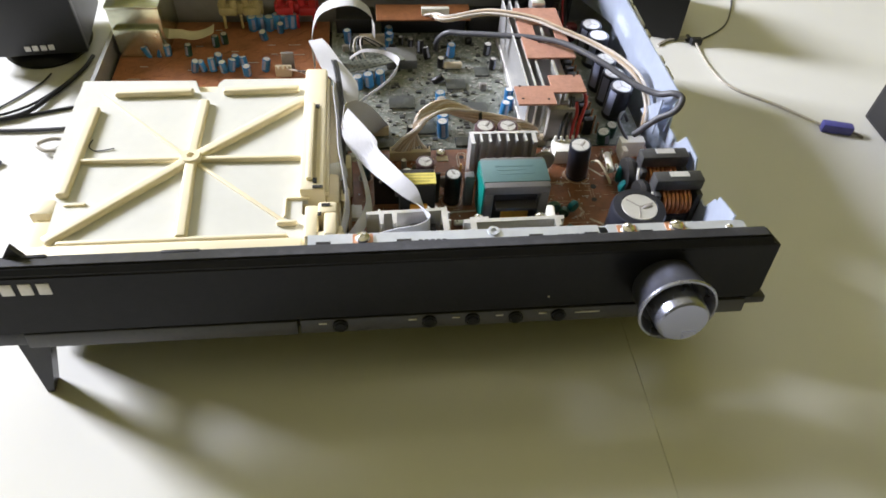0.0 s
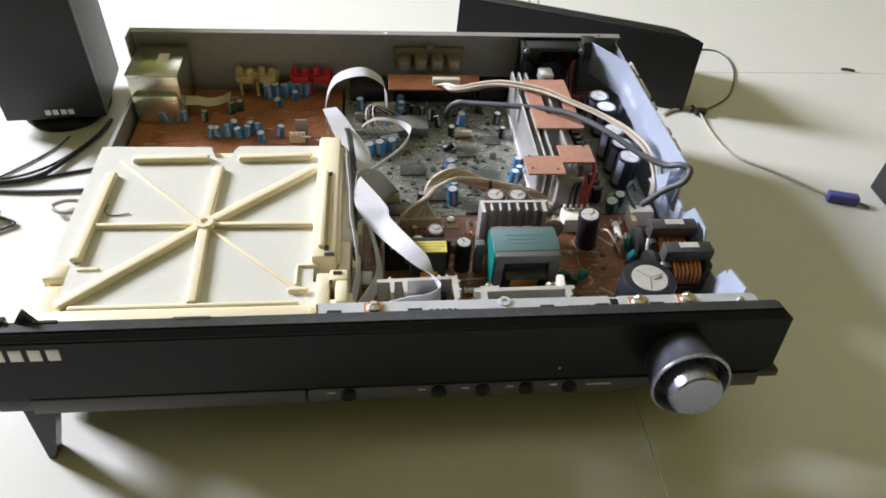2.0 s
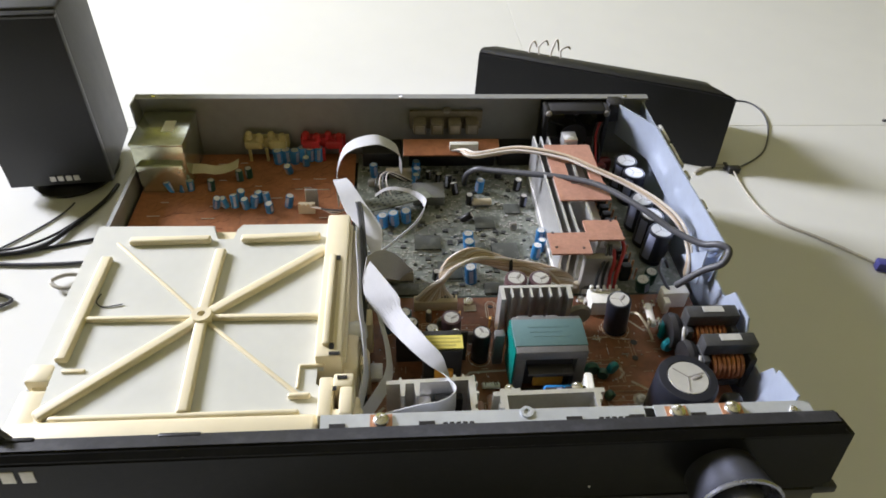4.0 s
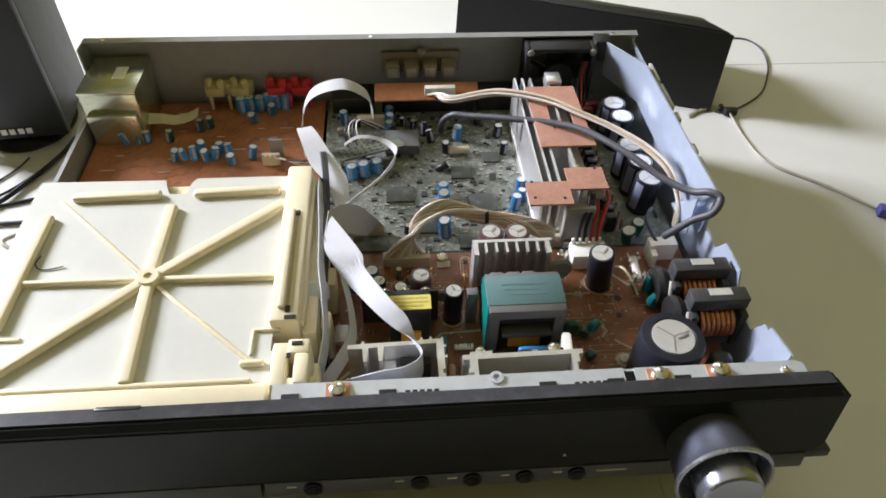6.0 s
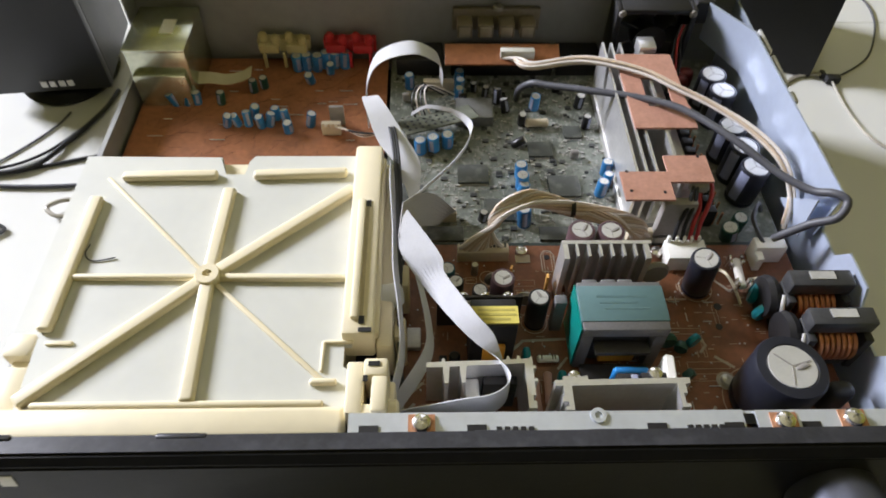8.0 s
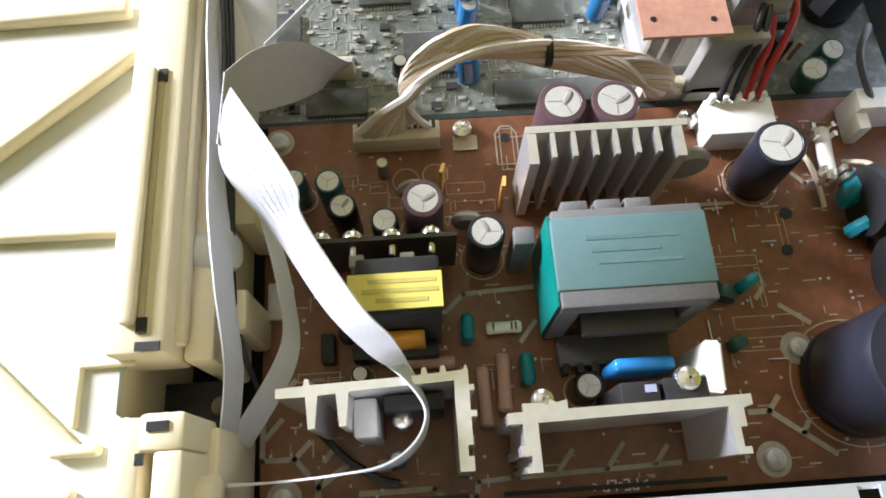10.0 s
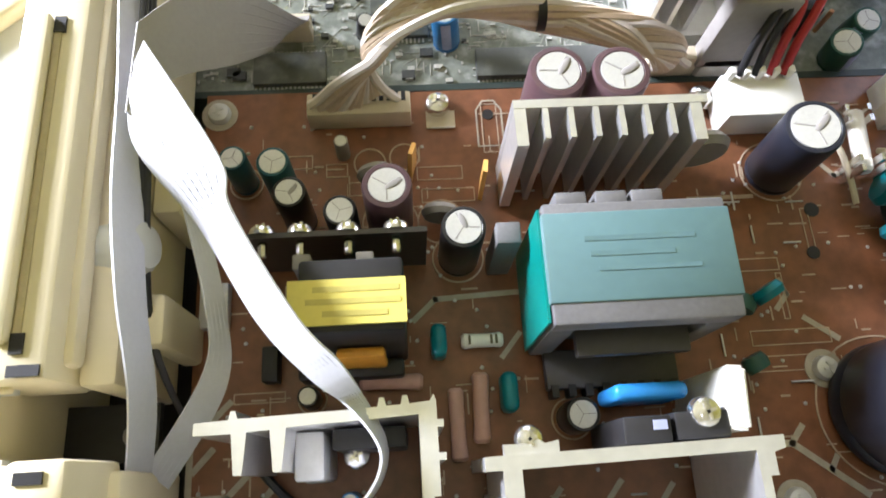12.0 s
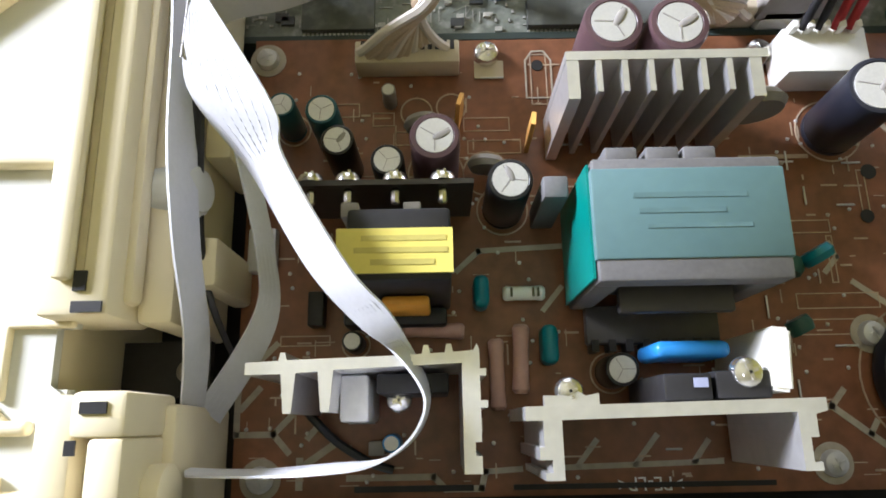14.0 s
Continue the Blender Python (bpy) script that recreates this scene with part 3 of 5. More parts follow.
# ---- component makers ----
def capacitor(parent, x, y, z, r, h, sleeve, tilt=(0, 0), mark=0, seg=22, stripe=False, gum=False):
    """An electrolytic can: sleeve with a rolled shoulder, scored top, optional stripe."""
    w = 0.66 if r > 0.015 else 0.74 if sleeve is BROWNS else 0.80
    M = Matrix.Translation((x, y, z)) @ Euler((radians(tilt[0]), radians(tilt[1]), mark)).to_matrix().to_4x4()
    bm = bmesh.new()
    lathe(bm, [(0, 0), (r * 0.93, 0), (r, r * 0.10), (r, r * 0.25), (r * 0.95, r * 0.33), (r, r * 0.42), (r, h - r * 0.14), (r * 0.94, h - r * 0.02), (r * (w + 0.04), h), (r * w, h - r * 0.03), (0, h - r * 0.04)], seg, M)
    c = part("capacitor", bm, sleeve, parent)
    bm = bmesh.new()
    lathe(bm, [(r * w, h - r * 0.05), (r * (w - 0.02), h + r * 0.005), (0, h + r * 0.01)], seg, M)
    part("can_top", bm, CANTOP, c)
    if r > 0.0034:
        bm = bmesh.new()
        for k in range(3):
            bbox(bm, 0, r * (w - 0.1), -r * 0.02, r * 0.02, h, h + r * 0.022, m=M @ Matrix.Rotation(radians(120 * k), 4, "Z"))
        part("vent_score", bm, GREYD, c)
    if gum:
        bm = bmesh.new()
        bmesh.ops.create_icosphere(bm, subdivisions=2, radius=1, matrix=M @ Matrix.Translation((r * 0.25, -r * 0.1, h)) @ Matrix.Diagonal((min(r * 0.42, 0.0042), min(r * 0.16, 0.0015), r * 0.05, 1)))
        part("glue_spot", bm, GREYD, c)
    if stripe:
        bm = bmesh.new()
        n = 5
        for k in range(n):
            a0, a1 = -0.35 + 0.7 * k / n, -0.35 + 0.7 * (k + 1) / n
            q = [bm.verts.new(M @ Vector((r * 1.012 * math.cos(a), r * 1.012 * math.sin(a), zz))) for a, zz in ((a0, r * 0.5), (a1, r * 0.5), (a1, h - r * 0.2), (a0, h - r * 0.2))]
            bm.faces.new(q)
        part("polarity_stripe", bm, STRIPE, c)
    return c

def disc(parent, x, y, z, r, th, material, rot=0, name="ceramic_disc"):
    bm = bmesh.new()
    lathe(bm, [(0, -th / 2), (r * 0.85, -th / 2), (r, 0), (r * 0.85, th / 2), (0, th / 2)], 24, Matrix.Translation((x, y, z)) @ Matrix.Rotation(radians(rot), 4, "Z") @ Matrix.Rotation(radians(90), 4, "X"))
    return part(name, bm, material, parent)

def rod(parent, name, a, b, r, material, caps=0.9, seg=14):
    a, b = Vector(a), Vector(b)
    L = (b - a).length
    bm = bmesh.new()
    lathe(bm, [(0, 0), (r * 0.7, 0), (r, r * 0.4), (r * caps, L * 0.25), (r * caps, L * 0.75), (r, L - r * 0.4), (r * 0.7, L), (0, L)], seg,
          Matrix.Translation(a) @ (b - a).to_track_quat("Z", "Y").to_matrix().to_4x4())
    return part(name, bm, material, parent)

def blob(parent, name, x0, x1, y0, y1, z0, z1, material, label=""):
    bm = bmesh.new()
    bbox(bm, x0, x1, y0, y1, z0, z1, bev=min(x1 - x0, y1 - y0, z1 - z0) * 0.42, seg=3)
    return part(name, bm, material, parent, label)

def ink_lines(rows, z, h=0.00012):
    """Printed lines: (x0, y0, x1, y1, width)."""
    bm = bmesh.new()
    for k, (x0, y0, x1, y1, w) in enumerate(rows):
        d = Vector((x1 - x0, y1 - y0, 0))
        bbox(bm, -d.length / 2 - w * 0.4, d.length / 2 + w * 0.4, -w / 2, w / 2, z, z + h + 0.00001 * (k % 7), m=Matrix.Translation(((x0 + x1) / 2, (y0 + y1) / 2, 0)) @ Matrix.Rotation(math.atan2(d.y, d.x), 4, "Z"))
    return bm

# ---- power supply board ----
ZB = 0.053
def power_board():
    rnd = random.Random(5)
    P = thing("power_board", (0.09, 0.09, 0.05), "brown power supply circuit board crowded with parts inside the receiver", "circuit board")
    bm = bmesh.new()
    prism(bm, [(-0.021, 0.027), (0.205, 0.027), (0.205, 0.1552), (0.020, 0.1552), (0.020, 0.1562), (-0.021, 0.1562)], ZB - 0.0016, ZB)
    part("board", bm, PCB, P, "brown phenolic board with pale printing")
    # wide printed guides
    for row in [
        (-0.0205, 0.0430, -0.0205, 0.0600, 0.0016), (-0.0205, 0.0430, -0.0110, 0.0430, 0.0016), (-0.0110, 0.0430, -0.0065, 0.0475, 0.0016), (-0.0195, 0.0495, -0.0150, 0.0545, 0.0016), (-0.0160, 0.0610, -0.0110, 0.0660, 0.0016),
        (-0.0110, 0.0430, -0.0070, 0.0385, 0.0016), (-0.0020, 0.0420, 0.0005, 0.0450, 0.0016), (-0.0040, 0.0300, -0.0040, 0.0365, 0.0018), (-0.0040, 0.0345, 0.0050, 0.0405, 0.0018), (0.0085, 0.0320, 0.0300, 0.0320, 0.0016), (0.0300, 0.0320, 0.0330, 0.0290, 0.0016), (0.0330, 0.0290, 0.0420, 0.0290, 0.0016), (0.0420, 0.0290, 0.0430, 0.0330, 0.0016), (0.0430, 0.0330, 0.0520, 0.0335, 0.0014),
        (0.0560, 0.0335, 0.1030, 0.0345, 0.0014), (0.0665, 0.0340, 0.0715, 0.0400, 0.0014), (0.0810, 0.0340, 0.0870, 0.0410, 0.0014), (0.0960, 0.0345, 0.1000, 0.0395, 0.0014), (0.0370, 0.0850, 0.0430, 0.0905, 0.0015), (0.0430, 0.0905, 0.0655, 0.0915, 0.0015), (0.0600, 0.0740, 0.0650, 0.0800, 0.0014),
        (0.1270, 0.0475, 0.1330, 0.0475, 0.0017), (0.1330, 0.0475, 0.1365, 0.0515, 0.0016), (0.1330, 0.0475, 0.1500, 0.0340, 0.0017), (0.1420, 0.0405, 0.1440, 0.0435, 0.0015), (0.1370, 0.0830, 0.1405, 0.0870, 0.0015), (0.1405, 0.0870, 0.1390, 0.0910, 0.0014),
        (0.1440, 0.0800, 0.1520, 0.0740, 0.0016), (0.155, 0.131, 0.163, 0.122, 0.0015), (0.163, 0.122, 0.170, 0.126, 0.0015), (0.152, 0.137, 0.158, 0.143, 0.0015)]:
        part("guide_print", ink_lines([row], ZB), SILK, P)
    part("board_code", text_mesh(">PE-LP<", 0.0048, Matrix.Translation((0.0845, 0.0310, ZB + 0.0001)) @ Matrix.Rotation(math.pi, 4, "Z"), 0.00008), SILKT, P, "worn printed board code")
    rows = []
    # outlines printed round parts
    for x0, y0, x1, y1 in [(0.040, 0.126, 0.053, 0.130), (0.041, 0.119, 0.056, 0.123), (0.0205, 0.122, 0.035, 0.126), (-0.004, 0.131, 0.010, 0.135), (0.128, 0.066, 0.150, 0.070), (0.128, 0.073, 0.150, 0.077), (0.014, 0.128, 0.020, 0.132), (0.150, 0.100, 0.152, 0.112),
                           (0.060, 0.134, 0.0645, 0.150), (0.1385, 0.080, 0.140, 0.093), (0.120, 0.094, 0.140, 0.0975), (-0.010, 0.0655, 0.003, 0.068), (0.012, 0.070, 0.022, 0.073)]:
        rows += [(x0, y0, x1, y0, 0.0003), (x0, y1, x1, y1, 0.0003), (x0, y0, x0, y1, 0.0003), (x1, y0, x1, y1, 0.0003)]
    for k in range(300):
        x, y = rnd.uniform(-0.018, 0.175), rnd.uniform(0.030, 0.150)
        L = rnd.uniform(0.001, 0.005)
        if rnd.random() < 0.6:
            rows.append((x, y, x + L, y, rnd.uniform(0.0002, 0.0006)))
        else:
            rows.append((x, y, x, y + L, rnd.uniform(0.0002, 0.0005)))
    for k in range(16):
        x, y = 0.118 + 0.0012 * k, 0.1165
        rows.append((x, y, x + 0.0007, y, 0.0012))
    part("fine_printing", ink_lines(rows, ZB + 0.0001), SILKT, P, "thin worn printing in unreadable bars")
    part("solder_dot", (lambda q: ([lathe(q, [(0.0006, 0), (0.0004, 0.0004), (0, 0.0005)], 6, Matrix.Translation((rnd.uniform(-0.018, 0.19), rnd.uniform(0.03, 0.150), ZB))) for k in range(220)], q)[1])(bmesh.new()), ALUD, P)
    # bare wire links
    for k in range(34):
        bm = bmesh.new()
        x, y = rnd.uniform(-0.015, 0.15), rnd.uniform(0.032, 0.150)
        d = rnd.uniform(0.004, 0.010)
        e = (x + d, y, ZB + 0.0006) if rnd.random() < 0.5 else (x, y + d, ZB + 0.0006)
        tube(bm, [(x, y, ZB + 0.0006), e], 0.0003, 5, 1)
        part("wire_link", bm, ALUD, P)
    for x, y, r in ((0.1535, 0.1115, 0.0022), (0.1510, 0.0985, 0.0019), (0.0620, 0.1465, 0.0017), (0.185, 0.066, 0.002)):
        bm = bmesh.new()
        lathe(bm, [(r, 0), (r, 0.0003), (0, 0.0003)], 18, Matrix.Translation((x, y, ZB)))
        part("board_hole", bm, DARK, P)
    # printed rings and arch
    for x, y, r in ((0.0365, 0.1335, 0.0042), (0.0265, 0.1320, 0.0045), (0.0460, 0.1130, 0.0065), (0.0318, 0.1130, 0.0078), (0.0500, 0.1020, 0.0070), (0.144, 0.124, 0.0092), (0.1610, 0.0545, 0.0195), (0.0100, 0.0655, 0.0036), (-0.0085, 0.1270, 0.0046), (0.0765, 0.0570, 0.0052)):
        bm = bmesh.new()
        lathe(bm, [(r - 0.00022, 0), (r - 0.00022, 0.0003), (r + 0.00022, 0.0003), (r + 0.00022, 0)], 36, Matrix.Translation((x, y, ZB)))
        part("printed_ring", bm, SILKT, P)
    part("arch_printing", ink_lines([(0.0585, 0.1360, 0.0585, 0.1480, 0.0005), (0.0660, 0.1360, 0.0660, 0.1480, 0.0005), (0.0585, 0.1480, 0.0605, 0.1510, 0.0005), (0.0660, 0.1480, 0.0640, 0.1510, 0.0005), (0.0605, 0.1510, 0.0640, 0.1510, 0.0005), (0.0585, 0.1360, 0.0660, 0.1360, 0.0004)], ZB + 0.00025), SILK, P)
    # capacitors
    C = lambda *a, **k: capacitor(P, *a, **k)
    C(0.003, 0.123, ZB, 0.0042, 0.022, TEALSL, mark=0.4)
    C(-0.0085, 0.127, ZB, 0.0036, 0.017, TEALSL, mark=1.2)
    C(0.0072, 0.1145, ZB, 0.0043, 0.022, BLKS, mark=0.9, gum=True)
    C(0.0198, 0.1090, ZB, 0.0042, 0.022, BLKS, mark=0.2)
    C(0.0318, 0.1130, ZB, 0.0063, 0.027, BROWNS, mark=0.5, gum=True)
    C(0.0500, 0.1020, ZB, 0.0056, 0.025, BLKS, mark=2.0, gum=True)
    C(0.0190, 0.1350, ZB, 0.0020, 0.009, GREYD)
    C(0.0750, 0.1370, ZB, 0.0073, 0.037, BROWNS, mark=1.0, gum=True, seg=30)
    C(0.0908, 0.1365, ZB, 0.0073, 0.037, BROWNS, mark=0.5, gum=True, seg=30)
    C(0.1440, 0.1240, ZB, 0.0077, 0.030, NAVY, tilt=(-3, -6), mark=0.8, gum=True, stripe=True, seg=30)
    C(0.1610, 0.0545, ZB, 0.0172, 0.037, NAVY, mark=0.3, gum=True, seg=44)
    C(0.0100, 0.0655, ZB, 0.0026, 0.009, BLKS)
    C(0.0765, 0.0570, ZB, 0.0042, 0.013, BLKS)
    C(0.0200, 0.0405, ZB, 0.0022, 0.010, BLUE)
    disc(P, 0.0285, 0.1235, 0.064, 0.0052, 0.003, GREYD, 8)
    disc(P, 0.0455, 0.1125, 0.061, 0.0052, 0.003, GREYD, -5)
    disc(P, 0.1175, 0.1260, 0.066, 0.0085, 0.004, GREYD, 4)
    for x, y, r in ((0.1185, 0.0870, 0.0052), (0.1255, 0.0840, 0.0038), (0.1260, 0.0680, 0.0035)):
        disc(P, x, y, ZB + r, r, 0.004, GREEND, rnd.uniform(-50, 50))
    disc(P, 0.1315, 0.0860, 0.060, 0.0045, 0.0035, TEALR, 30)
    disc(P, 0.172, 0.115, 0.062, 0.007, 0.004, TEALR, 60)
    disc(P, 0.1725, 0.1025, 0.0615, 0.006, 0.004, mat("cyan_dip", (0.02, 0.33, 0.42), 0.3), 20)
    for x, y, a in ((0.0385, 0.1285, 20), (0.0580, 0.1225, 25)):
        bm = bmesh.new()
        prism(bm, [(-0.0035, 0), (0.0035, 0), (0.003, 0.013), (-0.002, 0.016)], -0.0006, 0.0006, Matrix.Translation((x, y, ZB)) @ Matrix.Rotation(radians(a + 55), 4, "Z") @ Matrix.Rotation(radians(90), 4, "X"))
        part("film_tab", bm, AMBER, P, "thin amber film plate")
    # finned heat sink behind the transformer
    hs = part("heat_sink", boxes([(0.0625, 0.1095, 0.1258, 0.1280, ZB + 0.002, 0.092)]), ALU, P, "finned aluminium heat sink")
    for k in range(8):
        x = 0.0640 + k * 0.00605
        e = 0.0007 if k in (0, 7) else 0.0
        part("fin", boxes([(x - 0.0007 - e, x + 0.0007 + e, 0.1160 if e else 0.1178, 0.1257, ZB + 0.002, 0.0919)]), ALU, hs)
    bm = bmesh.new()
    bbox(bm, 0.066, 0.104, 0.1282, 0.1325, ZB + 0.004, 0.080, bev=0.0006)
    part("power_transistor", bm, DARK, P)
    # teal transformer
    T = part("transformer", boxes([(0.0665, 0.1085, 0.0735, 0.1015, 0.0850, 0.0918), (0.0665, 0.0725, 0.0735, 0.1015, 0.0545, 0.0852), (0.1025, 0.1085, 0.0735, 0.1015, 0.0545, 0.0852)], 0.0008), FERR, P, "ferrite transformer with teal tape")
    part("tape", boxes([(0.0660, 0.1089, 0.0782, 0.0990, 0.0850, 0.0923), (0.1025, 0.1090, 0.0782, 0.0990, 0.0560, 0.0852)], 0.0006), TEAL, T, "teal tape over the top")
    part("side_tape", boxes([(0.0655, 0.0661, 0.0745, 0.1005, 0.0560, 0.0905)]), TEALS, T, "bright teal side film")
    part("print_mark", ink_lines([(0.0755, 0.0925, 0.0995, 0.0925, 0.0012), (0.0765, 0.0890, 0.0945, 0.0890, 0.0012), (0.078, 0.0855, 0.100, 0.0855, 0.0010)], 0.0923), INKG, T, "faint unreadable print")
    bm = bmesh.new()
    bbox(bm, 0.0730, 0.1022, 0.0765, 0.1030, 0.0575, 0.0845, bev=0.002)
    part("winding", bm, DARK, T)
    part("winding_tape", boxes([(0.0790, 0.0970, 0.0745, 0.0768, 0.0590, 0.0730)], 0.0005), ORNG, T, "amber winding tape")
    for x in (0.0705, 0.0800, 0.0885):
        part("bobbin_tab", boxes([(x, x + 0.0075, 0.1016, 0.1055, 0.080, 0.0885)], 0.0005), FERR, T)
    part("bobbin_flange", boxes([(0.0740, 0.1010, 0.0690, 0.0764, 0.0745, 0.0775), (0.0700, 0.1045, 0.0640, 0.0740, 0.0545, 0.0580)], 0.0006), mat("bobbin_plastic", (0.06, 0.055, 0.055), 0.4), T)
    for k in range(8):
        part("pin", boxes([(0.0710 + k * 0.0044, 0.0728 + k * 0.0044, 0.0620, 0.0650, ZB, 0.0590)]), DARK, T)
    part("side_tab", boxes([(0.0575, 0.0635, 0.0965, 0.1020, ZB, 0.0800)], 0.0005), FERR, P)
    # yellow-labelled transformer and dark bar heat sink
    Y = part("transformer", boxes([(0.0128, 0.0350, 0.0740, 0.0900, 0.0545, 0.0945)], 0.001), DARK, P, "small dark transformer under a yellow label")
    part("label", boxes([(0.0108, 0.0354, 0.0755, 0.0852, 0.0944, 0.0953)]), YEL, Y, "yellow paper label")
    part("print_mark", ink_lines([(0.0165, 0.0830, 0.0335, 0.0830, 0.0012), (0.0150, 0.0804, 0.0338, 0.0804, 0.0012), (0.0185, 0.0778, 0.0310, 0.0778, 0.0012)], 0.0953), mat("label_ink", (0.52, 0.44, 0.11), 0.6), Y, "unreadable printed bars")
    part("winding_tape", boxes([(0.0190, 0.0300, 0.0712, 0.0736, 0.0580, 0.0800)], 0.0008), ORNG, Y)
    part("bobbin_flange", boxes([(0.008, 0.034, 0.0690, 0.0736, 0.0545, 0.0640)], 0.001), DARK, Y)
    part("clip", boxes([(0.0105, 0.0145, 0.0900, 0.0935, 0.070, 0.0880), (0.0245, 0.0285, 0.0900, 0.0935, 0.070, 0.0880)], 0.0004), GREYD, Y)
    B = part("bar_heat_sink", boxes([(-0.003, 0.0410, 0.1005, 0.1018, ZB, 0.0800)]), mat("dark_steel", (0.06, 0.055, 0.05), 0.35, 0.6), P, "upright dark metal bar")
    for x in (0.0015, 0.0105, 0.0220, 0.0335):
        screw("screw", B, x, 0.1018, 0.0775, 0.0032, m=Matrix.Rotation(radians(-90), 4, "X"))
        rod(B, "bolt", (x, 0.1005, 0.0770), (x, 0.0965, 0.0770), 0.0012, STEEL, 1.0, 8)
    # comb heat sink by the ribbon
    bm = bmesh.new()
    prism(bm, [(-0.0085, 0.0555), (-0.001, 0.0555), (-0.0003, 0.0475), (0.0014, 0.0475), (0.0021, 0.0557), (0.0067, 0.0559), (0.0075, 0.0477), (0.0092, 0.0477), (0.0100, 0.0562), (0.0368, 0.0572),
               (0.0368, 0.0350), (0.0405, 0.0350), (0.0405, 0.0385), (0.0392, 0.0385), (0.0392, 0.0412), (0.0405, 0.0412), (0.0405, 0.0480), (0.0420, 0.0480), (0.0420, 0.0495), (0.0405, 0.0495),
               (0.0405, 0.0545), (0.0418, 0.0545), (0.0418, 0.0560), (0.0405, 0.0560), (0.0405, 0.0598), (0.0400, 0.0612), (0.0392, 0.0598), (0.0350, 0.0595), (0.0346, 0.0612), (0.0336, 0.0612), (0.0332, 0.0594), (0.0302, 0.0593),
               (0.0298, 0.0610), (0.0288, 0.0610), (0.0284, 0.0592), (0.0262, 0.0591), (0.0258, 0.0608), (0.0248, 0.0608), (0.0244, 0.0590), (0.0002, 0.0584), (-0.0002, 0.0600), (-0.0012, 0.0600), (-0.0016, 0.0583), (-0.0085, 0.0580)], ZB + 0.002, 0.0900)
    part("heat_sink", bm, ALU, P, "comb-shaped aluminium heat sink")
    part("clamp_block", boxes([(0.0095, 0.0162, 0.0455, 0.0560, ZB, 0.0780)], 0.001), ALUD, P, "pale grey upright block")
    part("power_transistor", boxes([(0.018, 0.034, 0.0515, 0.0560, ZB + 0.003, 0.0800)], 0.0006), DARK, P)
    screw("screw", P, 0.0225, 0.0505, 0.070, 0.0030)
    # front bracket heat sink
    bm = bmesh.new()
    prism(bm, [(0.0495, 0.0452), (0.0530, 0.0452), (0.0530, 0.0400), (0.0520, 0.0400), (0.0520, 0.0375), (0.0545, 0.0375), (0.0545, 0.0350), (0.0530, 0.0350), (0.0530, 0.0335), (0.0568, 0.0335), (0.0568, 0.0452), (0.1048, 0.0460),
               (0.1048, 0.0345), (0.1085, 0.0345), (0.1085, 0.0362), (0.1068, 0.0362), (0.1068, 0.0410), (0.1085, 0.0410), (0.1085, 0.0455), (0.1110, 0.0462), (0.1110, 0.0488), (0.0495, 0.0480)], ZB + 0.002, 0.0910)
    part("heat_sink", bm, ALU, P, "U-shaped aluminium heat sink")
    bm = bmesh.new()
    prism(bm, [(0.0535, 0.0480), (0.0648, 0.0482), (0.0648, 0.0505), (0.062, 0.0500), (0.0605, 0.0510), (0.0590, 0.0500), (0.0535, 0.0502)], 0.0885, 0.0905)
    part("clamp", bm, ALU, P)
    screw("screw", P, 0.0590, 0.0510, 0.0880, 0.0030)
    screw("screw", P, 0.0985, 0.0545, 0.0830, 0.0036)
    part("power_transistor", boxes([(0.0800, 0.0905, 0.0487, 0.0545, ZB + 0.003, 0.0850)], 0.0006), DARK, P)
    part("power_transistor", boxes([(0.0915, 0.1035, 0.0490, 0.0550, ZB + 0.003, 0.0845)], 0.0006), DARK, P)
    part("chip_mark", boxes([(0.0865, 0.0895, 0.0515, 0.0535, 0.0849, 0.0853)]), STRIPE, P)
    bm = bmesh.new()
    prism(bm, [(0.1028, 0.0508), (0.1080, 0.0500), (0.1092, 0.0640), (0.1045, 0.0645)], ZB, 0.0850)
    bmesh.ops.bevel(bm, geom=bm.edges[:], offset=0.0008, segments=2, affect="EDGES")
    part("film_capacitor", bm, WHITEP, P, "white box film capacitor")
    blob(P, "film_capacitor", 0.0815, 0.0990, 0.0585, 0.0625, 0.0600, 0.0770, BLUEB, "bright blue dipped film capacitor")
    rod(P, "resistor", (0.0468, 0.0480, 0.0560), (0.0466, 0.0660, 0.0560), 0.0021, PINKR)
    rod(P, "resistor", (0.0525, 0.0520, 0.0570), (0.0532, 0.0695, 0.0570), 0.0023, PINKR)
    rod(P, "resistor", (0.0225, 0.0690, 0.0570), (0.0385, 0.0680, 0.0570), 0.0022, PINKR)
    R = rod(P, "resistor", (0.0490, 0.0780, 0.0560), (0.0600, 0.0780, 0.0560), 0.0021, WHITEP)
    part("band", boxes([(0.0508, 0.0514, 0.0768, 0.0792, 0.0578, 0.0583), (0.0565, 0.0571, 0.0768, 0.0792, 0.0578, 0.0583), (0.0578, 0.0584, 0.0768, 0.0792, 0.0578, 0.0583)]), INK, R)
    blob(P, "film_capacitor", 0.0410, 0.0450, 0.0735, 0.0820, 0.0535, 0.0630, TEALR)
    blob(P, "film_capacitor", 0.0580, 0.0622, 0.0590, 0.0690, 0.0535, 0.0620, TEALR)
    part("chip", boxes([(-0.0020, 0.0020, 0.0700, 0.0790, ZB, 0.0590)], 0.0004), DARK, P)
    rod(P, "round_coil", (0.0060, 0.0790, ZB), (0.0060, 0.0790, 0.0590), 0.0030, DARK, 1.0, 18)
